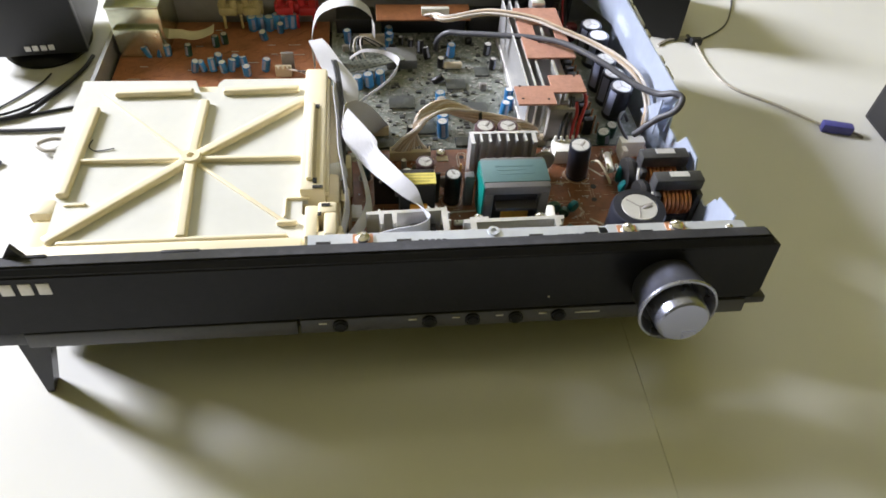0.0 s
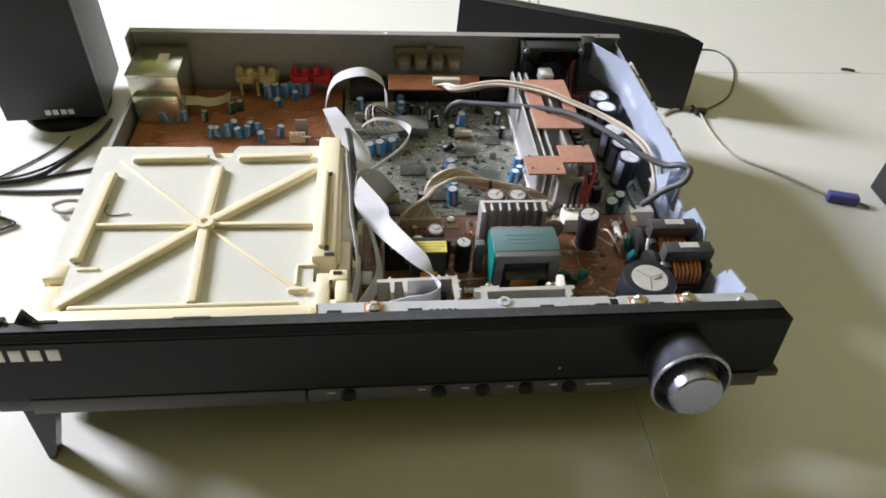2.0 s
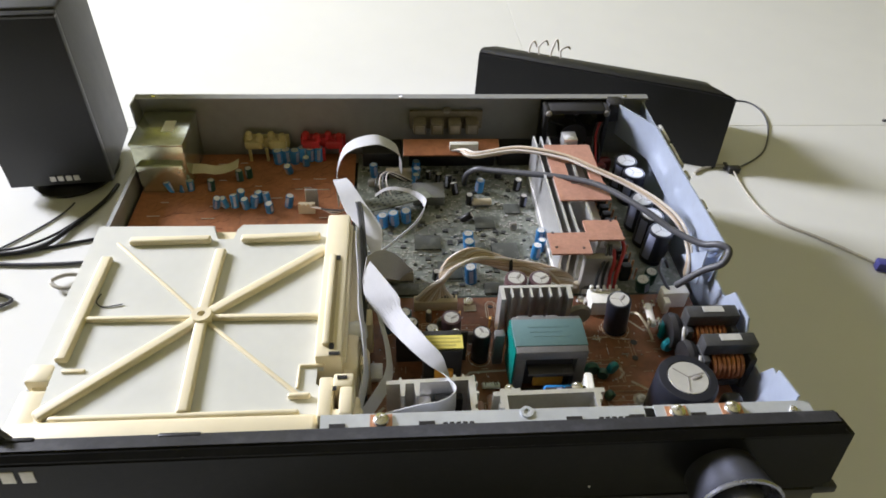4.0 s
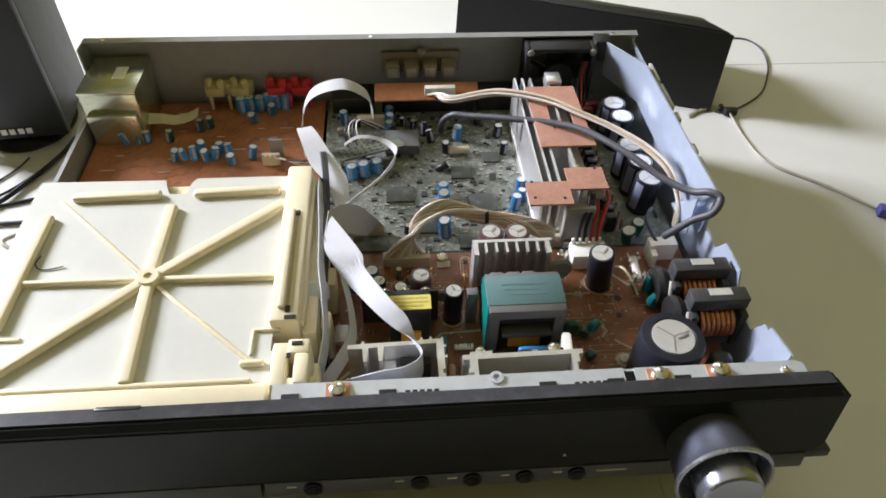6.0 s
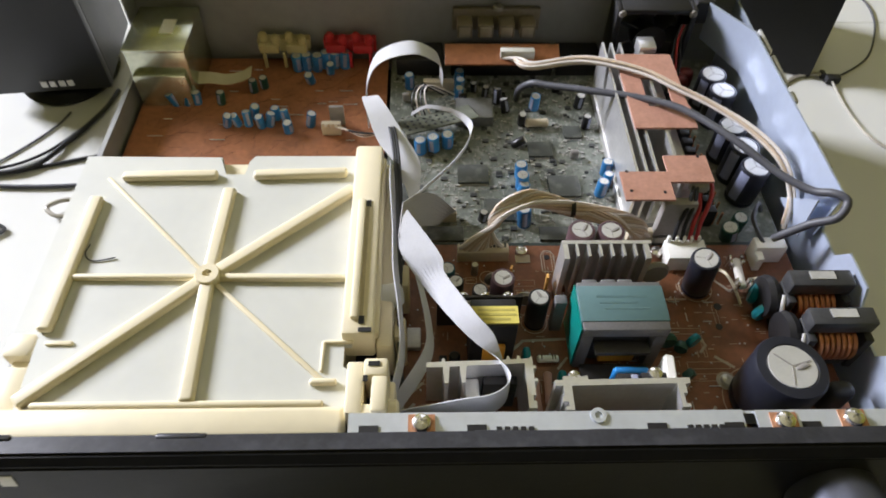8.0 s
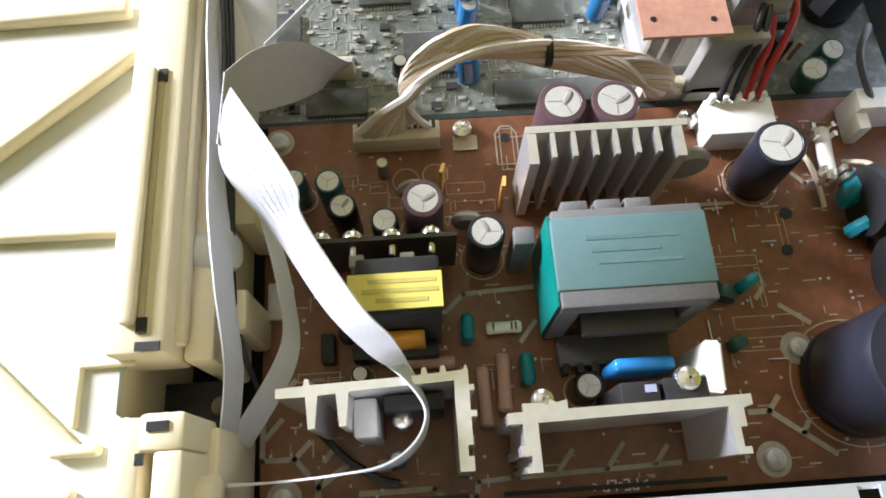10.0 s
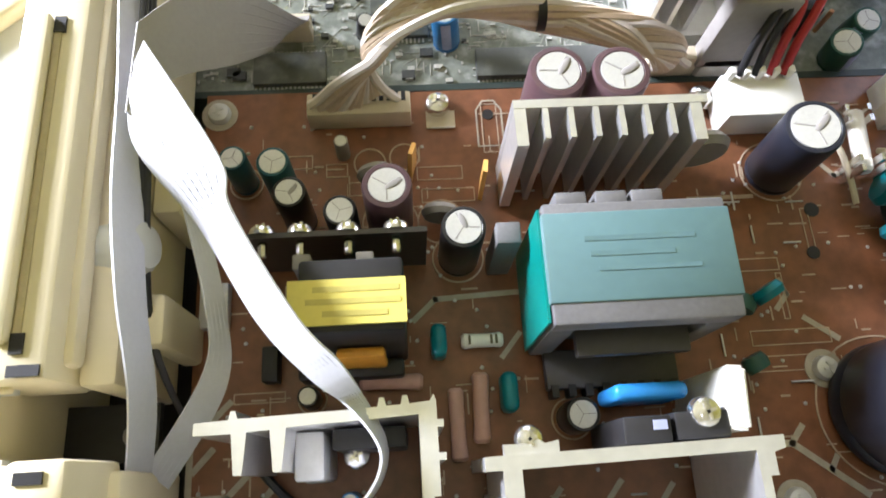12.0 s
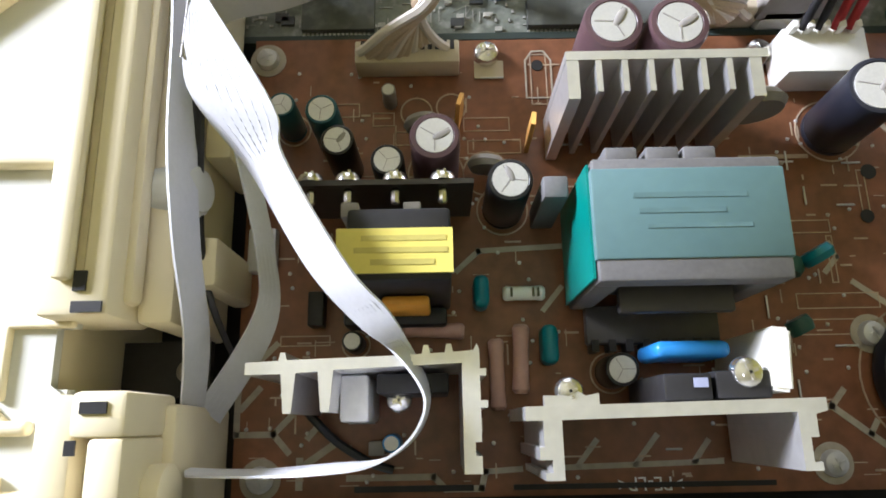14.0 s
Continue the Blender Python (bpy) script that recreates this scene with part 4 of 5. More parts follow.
    part("white_tag", boxes([(-0.0190, -0.0115, 0.0850, 0.0970, ZB, 0.0570)], 0.0005), ALUD, P)
    bm = bmesh.new()
    tube(bm, [(-0.003, 0.050, 0.056), (0.001, 0.046, 0.059), (0.006, 0.041, 0.057), (0.014, 0.036, 0.056), (0.020, 0.034, 0.056)], 0.0011, 7)
    part("lead", bm, WIREB, P)
    part("chip", boxes([(0.0140, 0.0180, 0.0375, 0.0410, ZB, 0.0585)], 0.0005), GREYD, P)
    part("front_slot", boxes([(0.010, 0.040, 0.0285, 0.0300, ZB, 0.0534), (0.050, 0.116, 0.0285, 0.0298, ZB, 0.0534)]), DARK, P)
    # screws
    for x, y in ((-0.0170, 0.1495), (-0.0138, 0.0320), (0.1310, 0.0335), (0.1460, 0.0660)):
        bm = bmesh.new()
        lathe(bm, [(0.0030, 0), (0.0052, 0), (0.0052, 0.0003), (0.0030, 0.0003), (0.0030, 0)], 24, Matrix.Translation((x, y, ZB)))
        part("solder_ring", bm, SILK, P)
        screw("screw", P, x, y, ZB + 0.0002, 0.0034, ALUD)
    part("ground_tab", boxes([(0.0435, 0.0520, 0.1425, 0.1480, ZB, ZB + 0.0006)]), IVORY, P)
    screw("screw", P, 0.0470, 0.1495, ZB + 0.0012, 0.0038)
    screw("screw", P, 0.1260, 0.1480, ZB + 0.0020, 0.0040)
    # connectors on the rear edge
    K = part("connector", boxes([(0.0095, 0.0390, 0.1435, 0.1505, ZB, 0.0615)], 0.0005), IVORY, P, "ivory multi-pin connector")
    for k in range(13):
        part("pin_slot", boxes([(0.0112 + k * 0.0021, 0.0124 + k * 0.0021, 0.1474, 0.1502, 0.0614, 0.0618)]), DARK, K)
    K = part("connector", boxes([(0.1290, 0.1520, 0.1365, 0.1500, ZB, 0.0650)], 0.0006), WHITEP, P, "white nylon power connector")
    for k in range(5):
        part("key", boxes([(0.1300 + k * 0.0043, 0.1318 + k * 0.0043, 0.1478, 0.1500, 0.0648, 0.0690)], 0.0003), WHITEP, K)
    K = part("connector", boxes([(0.1800, 0.1980, 0.1420, 0.1500, ZB, 0.0670), (0.1800, 0.1840, 0.1360, 0.1425, ZB, 0.0640)], 0.0006), WHITEP, P, "white nylon mains connector")
    # fuse with clips
    F = rod(P, "fuse", (0.1672, 0.1195, 0.0600), (0.1690, 0.1390, 0.0600), 0.0025, mat("fuse_tube", (0.7, 0.66, 0.6), 0.2), 1.0)
    for y in (0.1195, 0.1225, 0.1350, 0.1385):
        part("clip", boxes([(0.1640, 0.1652, y - 0.001, y + 0.001, ZB, 0.0640), (0.1706, 0.1718, y - 0.001, y + 0.001, ZB, 0.0640)]), STEEL, F)
    # two line filter chokes
    choke_core = mat("dusty_black_core", (0.045, 0.045, 0.047), 0.42, var=0.25, bump=0.15, spots=0.3, spot_col=(0.09, 0.09, 0.09))
    for cx, cy in ((0.1945, 0.1060), (0.1970, 0.0830)):
        L = part("choke", boxes([(cx - 0.0165, cx + 0.0165, cy - 0.0050, cy + 0.0050, 0.0795, 0.0885), (cx - 0.0165, cx - 0.0120, cy - 0.0095, cy + 0.0050, ZB, 0.0796), (cx + 0.0120, cx + 0.0165, cy - 0.0095, cy + 0.0050, ZB, 0.0796), (cx - 0.0165, cx + 0.0165, cy - 0.0080, cy + 0.0050, ZB, 0.0580)], 0.0010), choke_core, P, "dusty black line filter choke with copper windings")
        part("label", boxes([(cx - 0.0060, cx + 0.0070, cy - 0.0012, cy + 0.0036, 0.0884, 0.0889)]), ALUD, L, "small pale label")
        for k in range(7):
            bm = bmesh.new()
            lathe(bm, [(0.0075, -0.0012), (0.0092, -0.0010), (0.0096, 0), (0.0092, 0.0010), (0.0075, 0.0012)], 20, Matrix.Translation((cx - 0.0088 + k * 0.0029, cy - 0.0030, 0.0690)) @ Matrix.Rotation(radians(90), 4, "Y"))
            part("winding", bm, COPPER, L, "orange copper winding")
        bm = bmesh.new()
        tube(bm, [(cx - 0.0165, cy - 0.004, 0.078), (cx - 0.0180, cy - 0.0095, 0.074), (cx - 0.0165, cy - 0.0125, 0.066)], 0.0012, 8)
        part("lead", bm, ALU, L)
        bm = bmesh.new()
        lathe(bm, [(0, 0), (0.011, 0), (0.012, 0.003), (0.011, 0.006), (0, 0.006)], 26, Matrix.Translation((cx - 0.0235, cy + 0.002, 0.068)) @ Matrix.Rotation(radians(90), 4, "Y"))
        part("end_disc", bm, DARK, L)
    blob(P, "film_capacitor", 0.1850, 0.1975, 0.0470, 0.0560, ZB, 0.0750, DARK)
    bm = bmesh.new()
    for pts in ([(0.158, 0.136, 0.055), (0.1595, 0.128, 0.062), (0.164, 0.121, 0.058), (0.166, 0.112, 0.055)], [(0.176, 0.128, 0.056), (0.180, 0.122, 0.064), (0.178, 0.113, 0.057)]):
        tube(bm, pts, 0.0009, 7)
    part("lead", bm, IVORY, P)
power_board()

# ---- main board and audio board ----
ZM = 0.050
def small_cap(P, x, y, r, h, sleeve=None, tilt=None, rnd=random):
    t = tilt or (rnd.uniform(-6, 6), rnd.uniform(-6, 6))
    capacitor(P, x, y, ZM, r, h, sleeve or BLUE, tilt=t, mark=rnd.uniform(-2.4, -0.6), seg=14, stripe=True)

def rear_boards():
    rnd = random.Random(11)
    M = thing("main_board", (0.09, 0.25, 0.048), "dusty green main circuit board with chips and wiring inside the receiver", "circuit board")
    part("board", boxes([(-0.034, 0.207, 0.1588, 0.3385, ZM - 0.0016, ZM)]), PCBG, M, "dusty grey-green board")
    # dark strip drawn as the shadow in the gap behind the power board
    part("gap_shade_strip", boxes([(-0.034, 0.207, 0.1564, 0.1586, 0.044, 0.0515)]), mat("gap_shade_green", (0.03, 0.045, 0.04), 0.5), M)
    # uncountable surface parts
    bm = bmesh.new()
    for k in range(1500):
        x, y = rnd.uniform(-0.030, 0.118), rnd.uniform(0.160, 0.318)
        w, d, h = rnd.choice(((0.0011, 0.0006, 0.0005), (0.0016, 0.0009, 0.0006), (0.0006, 0.0011, 0.0005), (0.0022, 0.0014, 0.0010), (0.0003, 0.004, 0.0003), (0.004, 0.0003, 0.0003)))
        bbox(bm, x - w / 2, x + w / 2, y - d / 2, y + d / 2, ZM, ZM + h)
    tagged(part("surface_part", bm, mat("surface_part_ceramic", (0.42, 0.41, 0.37), 0.5, var=0.5, scale=300), M), kind="stuff")
    bm = bmesh.new()
    for k in range(170):
        x, y = rnd.uniform(-0.030, 0.118), rnd.uniform(0.160, 0.318)
        w, d = rnd.choice(((0.0015, 0.0010), (0.0024, 0.0016), (0.0040, 0.0028)))
        bbox(bm, x - w / 2, x + w / 2, y - d / 2, y + d / 2, ZM, ZM + 0.0011)
    tagged(part("dark_surface_part", bm, mat("dusty_black_part", (0.05, 0.052, 0.05), 0.45, var=0.4), M), kind="stuff")
    bm = bmesh.new()
    rows = [(x, y, x + rnd.choice((0, 0.004, 0.007)), y + rnd.choice((0, 0.004, 0.008)), 0.00035) for x, y in ((rnd.uniform(-0.03, 0.118), rnd.uniform(0.16, 0.316)) for k in range(330))]
    part("trace_printing", ink_lines([r for r in rows if abs(r[0] - r[2]) + abs(r[1] - r[3]) > 0.001], ZM), mat("pale_trace", (0.26, 0.27, 0.23), 0.6), M)
    # chips with legs
    for x0, x1, y0, y1, h in ((-0.008, 0.014, 0.160, 0.171, 0.0025), (0.028, 0.046, 0.176, 0.194, 0.0022), (0.012, 0.032, 0.208, 0.224, 0.0022), (0.070, 0.090, 0.196, 0.214, 0.0022), (0.060, 0.076, 0.232, 0.246, 0.002), (-0.028, -0.010, 0.190, 0.206, 0.002), (0.060, 0.104, 0.160, 0.170, 0.0030), (0.086, 0.098, 0.250, 0.262, 0.002)):
        c = part("chip", boxes([(x0, x1, y0, y1, ZM + 0.0003, ZM + h)], 0.0003), mat("dusty_chip", (0.07, 0.075, 0.065), 0.4, spots=0.6, spot_col=(0.17, 0.175, 0.15)) if x0 == -0.008 else bpy.data.materials["dusty_chip"], M)
        bm = bmesh.new()
        n = int((x1 - x0) / 0.0013)
        for k in range(n):
            x = x0 + 0.0006 + k * 0.0013
            bbox(bm, x - 0.0003, x + 0.0003, y0 - 0.0014, y0, ZM, ZM + 0.0006)
            bbox(bm, x - 0.0003, x + 0.0003, y1, y1 + 0.0014, ZM, ZM + 0.0006)
        part("leg_row", bm, ALUD, c)
    # dusty shield plate, tilted
    bm = bmesh.new()
    bbox(bm, -0.026, 0.026, -0.0095, 0.0095, -0.0006, 0.0006, bev=0.0004, seg=1, m=Matrix.Translation((0.000, 0.258, 0.0605)) @ Euler((radians(-12), 0, radians(20))).to_matrix().to_4x4())
    sh = part("shield_plate", bm, mat("dusty_green_plate", (0.13, 0.14, 0.105), 0.6, var=0.15, spots=0.5, spot_col=(0.24, 0.24, 0.19)), M, "dusty olive perforated plate")
    for i in range(9):
        for j in range(3):
            bm = bmesh.new()
            lathe(bm, [(0.0011, 0), (0.0011, 0.0002), (0, 0.0002)], 8, Matrix.Translation((0.000, 0.258, 0.0605)) @ Euler((radians(-12), 0, radians(20))).to_matrix().to_4x4() @ Matrix.Translation((-0.022 + i * 0.0045, -0.005 + j * 0.005, 0.0006)))
            part("perforation", bm, DARK, sh)
    for x in (-0.02, 0.02):
        part("stand_off", boxes([(x - 0.001, x + 0.001, 0.258 + x * 0.36 - 0.001, 0.258 + x * 0.36 + 0.001, ZM, 0.060)]), ALUD, sh)
    part("shield_can", boxes([(0.012, 0.038, 0.263, 0.284, ZM, 0.0585)], 0.001), mat("dusty_shield_can", (0.2, 0.2, 0.19), 0.45, 0.4, var=0.2), M)
    # blue and dark capacitors
    for x, y, r, h in ((0.0530, 0.2150, 0.0040, 0.011), (0.0530, 0.2050, 0.0042, 0.013), (0.0525, 0.1990, 0.0036, 0.010), (0.0515, 0.1830, 0.0040, 0.014), (0.0515, 0.1745, 0.0042, 0.015), (0.1085, 0.2170, 0.0036, 0.011), (0.1020, 0.1990, 0.0036, 0.012), (0.1075, 0.2070, 0.0032, 0.010),
                       (0.0150, 0.3100, 0.0034, 0.012), (0.0150, 0.3000, 0.0034, 0.012), (0.0150, 0.2930, 0.0032, 0.010), (-0.0200, 0.3050, 0.0034, 0.012), (-0.0120, 0.2380, 0.0040, 0.011), (-0.0030, 0.2400, 0.0040, 0.012), (0.0060, 0.2440, 0.0040, 0.012), (0.068, 0.282, 0.0036, 0.012)):
        small_cap(M, x, y, r, h, rnd=rnd)
    for x, y, r, h, t in ((0.0500, 0.2440, 0.0030, 0.010, (-40, 40)), (0.0420, 0.2870, 0.0030, 0.011, (10, -20)), (0.0480, 0.2780, 0.0032, 0.010, (0, -25)), (0.0580, 0.2660, 0.0030, 0.010, (5, 5)), (0.1020, 0.2620, 0.0030, 0.010, None), (0.1000, 0.2840, 0.0034, 0.011, None), (0.026, 0.301, 0.0022, 0.008, None), (0.034, 0.296, 0.0026, 0.009, None), (0.026, 0.178, 0.0028, 0.008, None), (0.1745, 0.163, 0.005, 0.012, (12, 0)), (0.181, 0.171, 0.0045, 0.012, None)):
        small_cap(M, x, y, r, h, BLKS if x < 0.15 else GREEND, t, rnd)
    rod(M, "film_capacitor", (0.0600, 0.2630, 0.0535), (0.0760, 0.2630, 0.0535), 0.0032, IVORY)
    for x, y in ((0.0180, 0.2900), (-0.010, 0.3000), (-0.0220, 0.2900), (0.006, 0.306), (0.086, 0.300), (0.090, 0.232)):
        blob(M, "coil", x - 0.003, x + 0.003, y - 0.002, y + 0.002, ZM, ZM + 0.007, rnd.choice((GREYD, DARK, ALUD)))
    part("connector", boxes([(0.1115, 0.1275, 0.1592, 0.1640, ZM, 0.0595)], 0.0005), IVORY, M, "ivory header for the twisted wires")
    part("connector", boxes([(0.128, 0.140, 0.158, 0.1640, ZM, 0.060)], 0.0005), WHITEP, M)
    part("connector", boxes([(-0.016, 0.010, 0.176, 0.181, ZM, 0.0580)], 0.0005), IVORY, M, "flat cable socket")
    part("connector", boxes([(-0.010, 0.012, 0.3010, 0.3060, ZM, 0.0580)], 0.0005), IVORY, M)
    # dark sockets at the rear of the main board
    for x0, x1 in ((-0.030, 0.004), (0.010, 0.085), (0.088, 0.120)):
        part("rear_socket", boxes([(x0, x1, 0.3185, 0.3410, ZM, 0.0640)], 0.0012), DARK, M)
    # amplifier heat sink
    S = part("amplifier_heat_sink", boxes([(0.1110, 0.1480, 0.1700, 0.3040, 0.0505, 0.0560)]), ALU, M, "long finned aluminium heat sink")
    for x0, x1, zt in ((0.1125, 0.1140, 0.0900), (0.1185, 0.1200, 0.0895), (0.1245, 0.1260, 0.0895), (0.1370, 0.1390, 0.0898), (0.1392, 0.1475, 0.0830)):
        part("fin", boxes([(x0, x1, 0.1720, 0.3040, 0.0561, zt)]), ALU, S)
    part("block_end", boxes([(0.1365, 0.1480, 0.2935, 0.3065, 0.0840, 0.0930)], 0.0006), ALU, S)
    bm = boxes([(0.1190, 0.1560, 0.2640, 0.2890, 0.0832, 0.0846), (0.1190, 0.1310, 0.2360, 0.2640, 0.0832, 0.0846), (0.1470, 0.1560, 0.2360, 0.2640, 0.0832, 0.0846), (0.1190, 0.1570, 0.2160, 0.2360, 0.0832, 0.0846)])
    for v in bm.verts:
        v.co.z += 0.0066
    ob1 = part("amplifier_strip_board", bm, PCBP, S, "pinkish copper-clad strip board")
    bm = boxes([(0.1015, 0.1290, 0.1555, 0.1770, 0.0918, 0.0932), (0.1290, 0.1540, 0.1690, 0.1900, 0.0918, 0.0932)])
    ob2 = part("amplifier_strip_board", bm, PCBP, S)
    for x, y in ((0.1055, 0.1620), (0.1055, 0.1770), (0.1490, 0.1890), (0.1240, 0.1610)):
        bm = bmesh.new()
        lathe(bm, [(0.0010, 0), (0.0010, 0.0002), (0, 0.0002)], 10, Matrix.Translation((x, y, 0.0932)))
        part("board_hole", bm, DARK, S)
    part("grey_bracket", boxes([(0.1260, 0.1450, 0.1580, 0.1640, 0.0560, 0.0860)], 0.0008), GREYD, M)
    for k in range(14):
        part("transistor", boxes([(0.1600, 0.1665, 0.172 + k * 0.0085, 0.1775 + k * 0.0085, ZM, 0.0640)], 0.0005), DARK, M)
    bm = bmesh.new()
    for k in range(14):
        for dx in (0.1590, 0.1680, 0.1715):
            rodp = (dx, 0.1745 + k * 0.0085, ZM)
            lathe(bm, [(0.0008, 0), (0.0008, 0.010), (0, 0.0105)], 6, Matrix.Translation(rodp))
    part("transistor_leg", bm, BRASSP, M)
    for x, y in ((0.1900, 0.2870), (0.1915, 0.2680), (0.1885, 0.2330), (0.1900, 0.2140), (0.1905, 0.1960)):
        capacitor(M, x, y, ZM, 0.0092, 0.028, NAVY, tilt=(rnd.uniform(-3, 3), rnd.uniform(-3, 3)), mark=-2.5 + rnd.uniform(-0.3, 0.3), seg=28, stripe=True)
    for x, y in ((0.172, 0.296), (0.178, 0.304)):
        blob(M, "relay", x - 0.006, x + 0.006, y - 0.005, y + 0.005, ZM, 0.068, mat("dark_red_dip", (0.12, 0.012, 0.012), 0.4))
    # ---- audio board
    A = thing("audio_board", (-0.12, 0.26, 0.048), "orange-brown audio circuit board with small blue capacitors inside the receiver", "circuit board")
    part("board", boxes([(-0.2085, -0.0365, 0.1880, 0.3390, ZM - 0.0016, ZM)]), PCBO, A, "orange-brown phenolic board")
    rows = [(x, y, x + rnd.choice((0, 0.005, 0.009)), y + rnd.choice((0, 0.004, 0.008)), 0.00035) for x, y in ((rnd.uniform(-0.205, -0.045), rnd.uniform(0.192, 0.330)) for k in range(260))]
    part("trace_printing", ink_lines([r for r in rows if abs(r[0] - r[2]) + abs(r[1] - r[3]) > 0.001], ZM), mat("dark_trace", (0.22, 0.085, 0.04), 0.5), A)
    for k in range(26):
        bm = bmesh.new()
        x, y = rnd.uniform(-0.20, -0.05), rnd.uniform(0.20, 0.325)
        tube(bm, [(x, y, ZM + 0.0005), (x + rnd.choice((0.006, 0.01)), y, ZM + 0.0005)], 0.0003, 5, 1)
        part("wire_link", bm, ALUD, A)
    for x, y in ((-0.1990, 0.2905), (-0.1890, 0.2875), (-0.1840, 0.2865), (-0.1765, 0.2860), (-0.1700, 0.2875), (-0.1450, 0.2640), (-0.1375, 0.2650), (-0.1300, 0.2640), (-0.1280, 0.2735), (-0.1210, 0.2630), (-0.1160, 0.2640), (-0.1120, 0.2710), (-0.1040, 0.2660), (-0.1020, 0.2580), (-0.0880, 0.2640), (-0.0920, 0.3110), (-0.0790, 0.3220)):
        small_cap(A, x, y, rnd.uniform(0.0028, 0.0034), rnd.uniform(0.009, 0.012), rnd=rnd, tilt=(rnd.uniform(-18, 18), rnd.uniform(-18, 18)))
    for x, y in ((-0.1530, 0.2870), (-0.1320, 0.3000), (-0.1250, 0.3050)):
        small_cap(A, x, y, 0.0030, 0.010, GREEND, rnd=rnd)
    for x, y in ((-0.1030, 0.3260), (-0.0960, 0.3270), (-0.0890, 0.3260), (-0.0820, 0.3290), (-0.0760, 0.3300), (-0.0690, 0.3290)):
        small_cap(A, x, y, 0.0040, 0.013, rnd=rnd)
    K = part("connector", boxes([(-0.0790, -0.0660, 0.2540, 0.2600, ZM, 0.0580)], 0.0005), IVORY, A, "ivory plug socket")
    for k in range(4):
        part("key", boxes([(-0.0785 + k * 0.0034, -0.0765 + k * 0.0034, 0.2530, 0.2545, 0.0575, 0.0610)]), IVORY, K)
    part("chip_heat_tab", boxes([(-0.0740, -0.0640, 0.2640, 0.2665, ZM, 0.0660)], 0.0005), GREYD, A)
    for nm, mt, x0 in (("yellow", YELP, -0.1320), ("red", REDP, -0.0835)):
        J = part("jack_block", boxes([(x0, x0 + 0.0385, 0.3340, 0.3415, 0.0600, 0.0700), (x0 + 0.002, x0 + 0.0165, 0.3280, 0.3345, 0.0620, 0.0690), (x0 + 0.022, x0 + 0.0365, 0.3280, 0.3345, 0.0620, 0.0690)], 0.001), mt, A, "%s plastic phono jack block" % ("faded yellow" if nm == "yellow" else "red"))
        for k in range(4):
            bm = bmesh.new()
            lathe(bm, [(0, 0), (0.0032, 0), (0.0032, 0.006), (0.0018, 0.0075), (0, 0.0075)], 14, Matrix.Translation((x0 + 0.005 + k * 0.0095, 0.3350 - 0.003 * (k % 2), 0.0680)))
            part("jack_knuckle", bm, mt, J)
        for k in range(3):
            part("jack_leg", boxes([(x0 + 0.004 + k * 0.0145, x0 + 0.0065 + k * 0.0145, 0.3275, 0.3300, ZM, 0.0630)], 0.0005), mt, J)
    # tuner can
    T = part("tuner_module", boxes([(-0.2095, -0.1690, 0.2900, 0.3400, ZM, 0.0920)], 0.0012), TIN, A, "tinned metal tuner box")
    part("lid", boxes([(-0.2102, -0.1683, 0.2890, 0.3402, 0.0905, 0.0932)], 0.0010), TIN, T, "shiny greenish tinned lid")
    part("sticker", boxes([(-0.1890, -0.1800, 0.3080, 0.3240, 0.0931, 0.0934)]), WHITEP, T, "small white sticker")
    part("side_step", boxes([(-0.2070, -0.1710, 0.2840, 0.2902, ZM, 0.0760)], 0.0010), TIN, T)
    bm = bmesh.new()
    strip(bm, [(-0.172, 0.3050, 0.064), (-0.160, 0.3050, 0.0635), (-0.150, 0.3060, 0.061), (-0.140, 0.3080, 0.062), (-0.1320, 0.3090, 0.066)], [(-0.172, 0.2960, 0.060), (-0.160, 0.2970, 0.060), (-0.150, 0.2985, 0.0575), (-0.140, 0.3000, 0.059), (-0.1320, 0.3000, 0.063)], 0.0002)
    part("foil_tape", bm, mat("aged_tape", (0.50, 0.45, 0.30), 0.45, var=0.08), A, "aged yellowish tape strip")
    # ---- upright socket board
    O = thing("socket_board", (0.045, 0.325, 0.07), "small orange circuit board with brown sockets fixed at the rear panel", "circuit board")
    bm = bmesh.new()
    bbox(bm, 0.0050, 0.0865, -0.0094, 0.0094, -0.0008, 0.0008, bev=0.0004, seg=1, m=Matrix.Translation((0, 0.3100, 0.0752)) @ Matrix.Rotation(radians(14), 4, "X"))
    part("board", bm, PCBO, O, "orange phenolic strip board")
    for k in range(4):
        q = part("socket", boxes([(0.0140 + k * 0.0150, 0.0250 + k * 0.0150, 0.3260, 0.3415, 0.0770, 0.0880)], 0.0012), BROWNP, O)
        part("socket_front", boxes([(0.0155 + k * 0.0150, 0.0235 + k * 0.0150, 0.3250, 0.3262, 0.0785, 0.0865)], 0.0005), mat("socket_face", (0.32, 0.29, 0.24), 0.4) if k == 0 else bpy.data.materials["socket_face"], q)
    part("socket_shell", boxes([(0.0110, 0.0740, 0.3380, 0.3416, 0.0760, 0.0935)], 0.0010), BROWNP, O)
    screw("screw", O, 0.0430, 0.3375, 0.0940, 0.0040, GREYD)
    K = part("connector", boxes([(0.0440, 0.0680, 0.3055, 0.3105, 0.0745, 0.0810)], 0.0005), WHITEP, O, "white wire connector")
    # ---- fan
    FN = thing("cooling_fan", (0.152, 0.330, 0.052), "black square cooling fan against the rear panel", "fan")
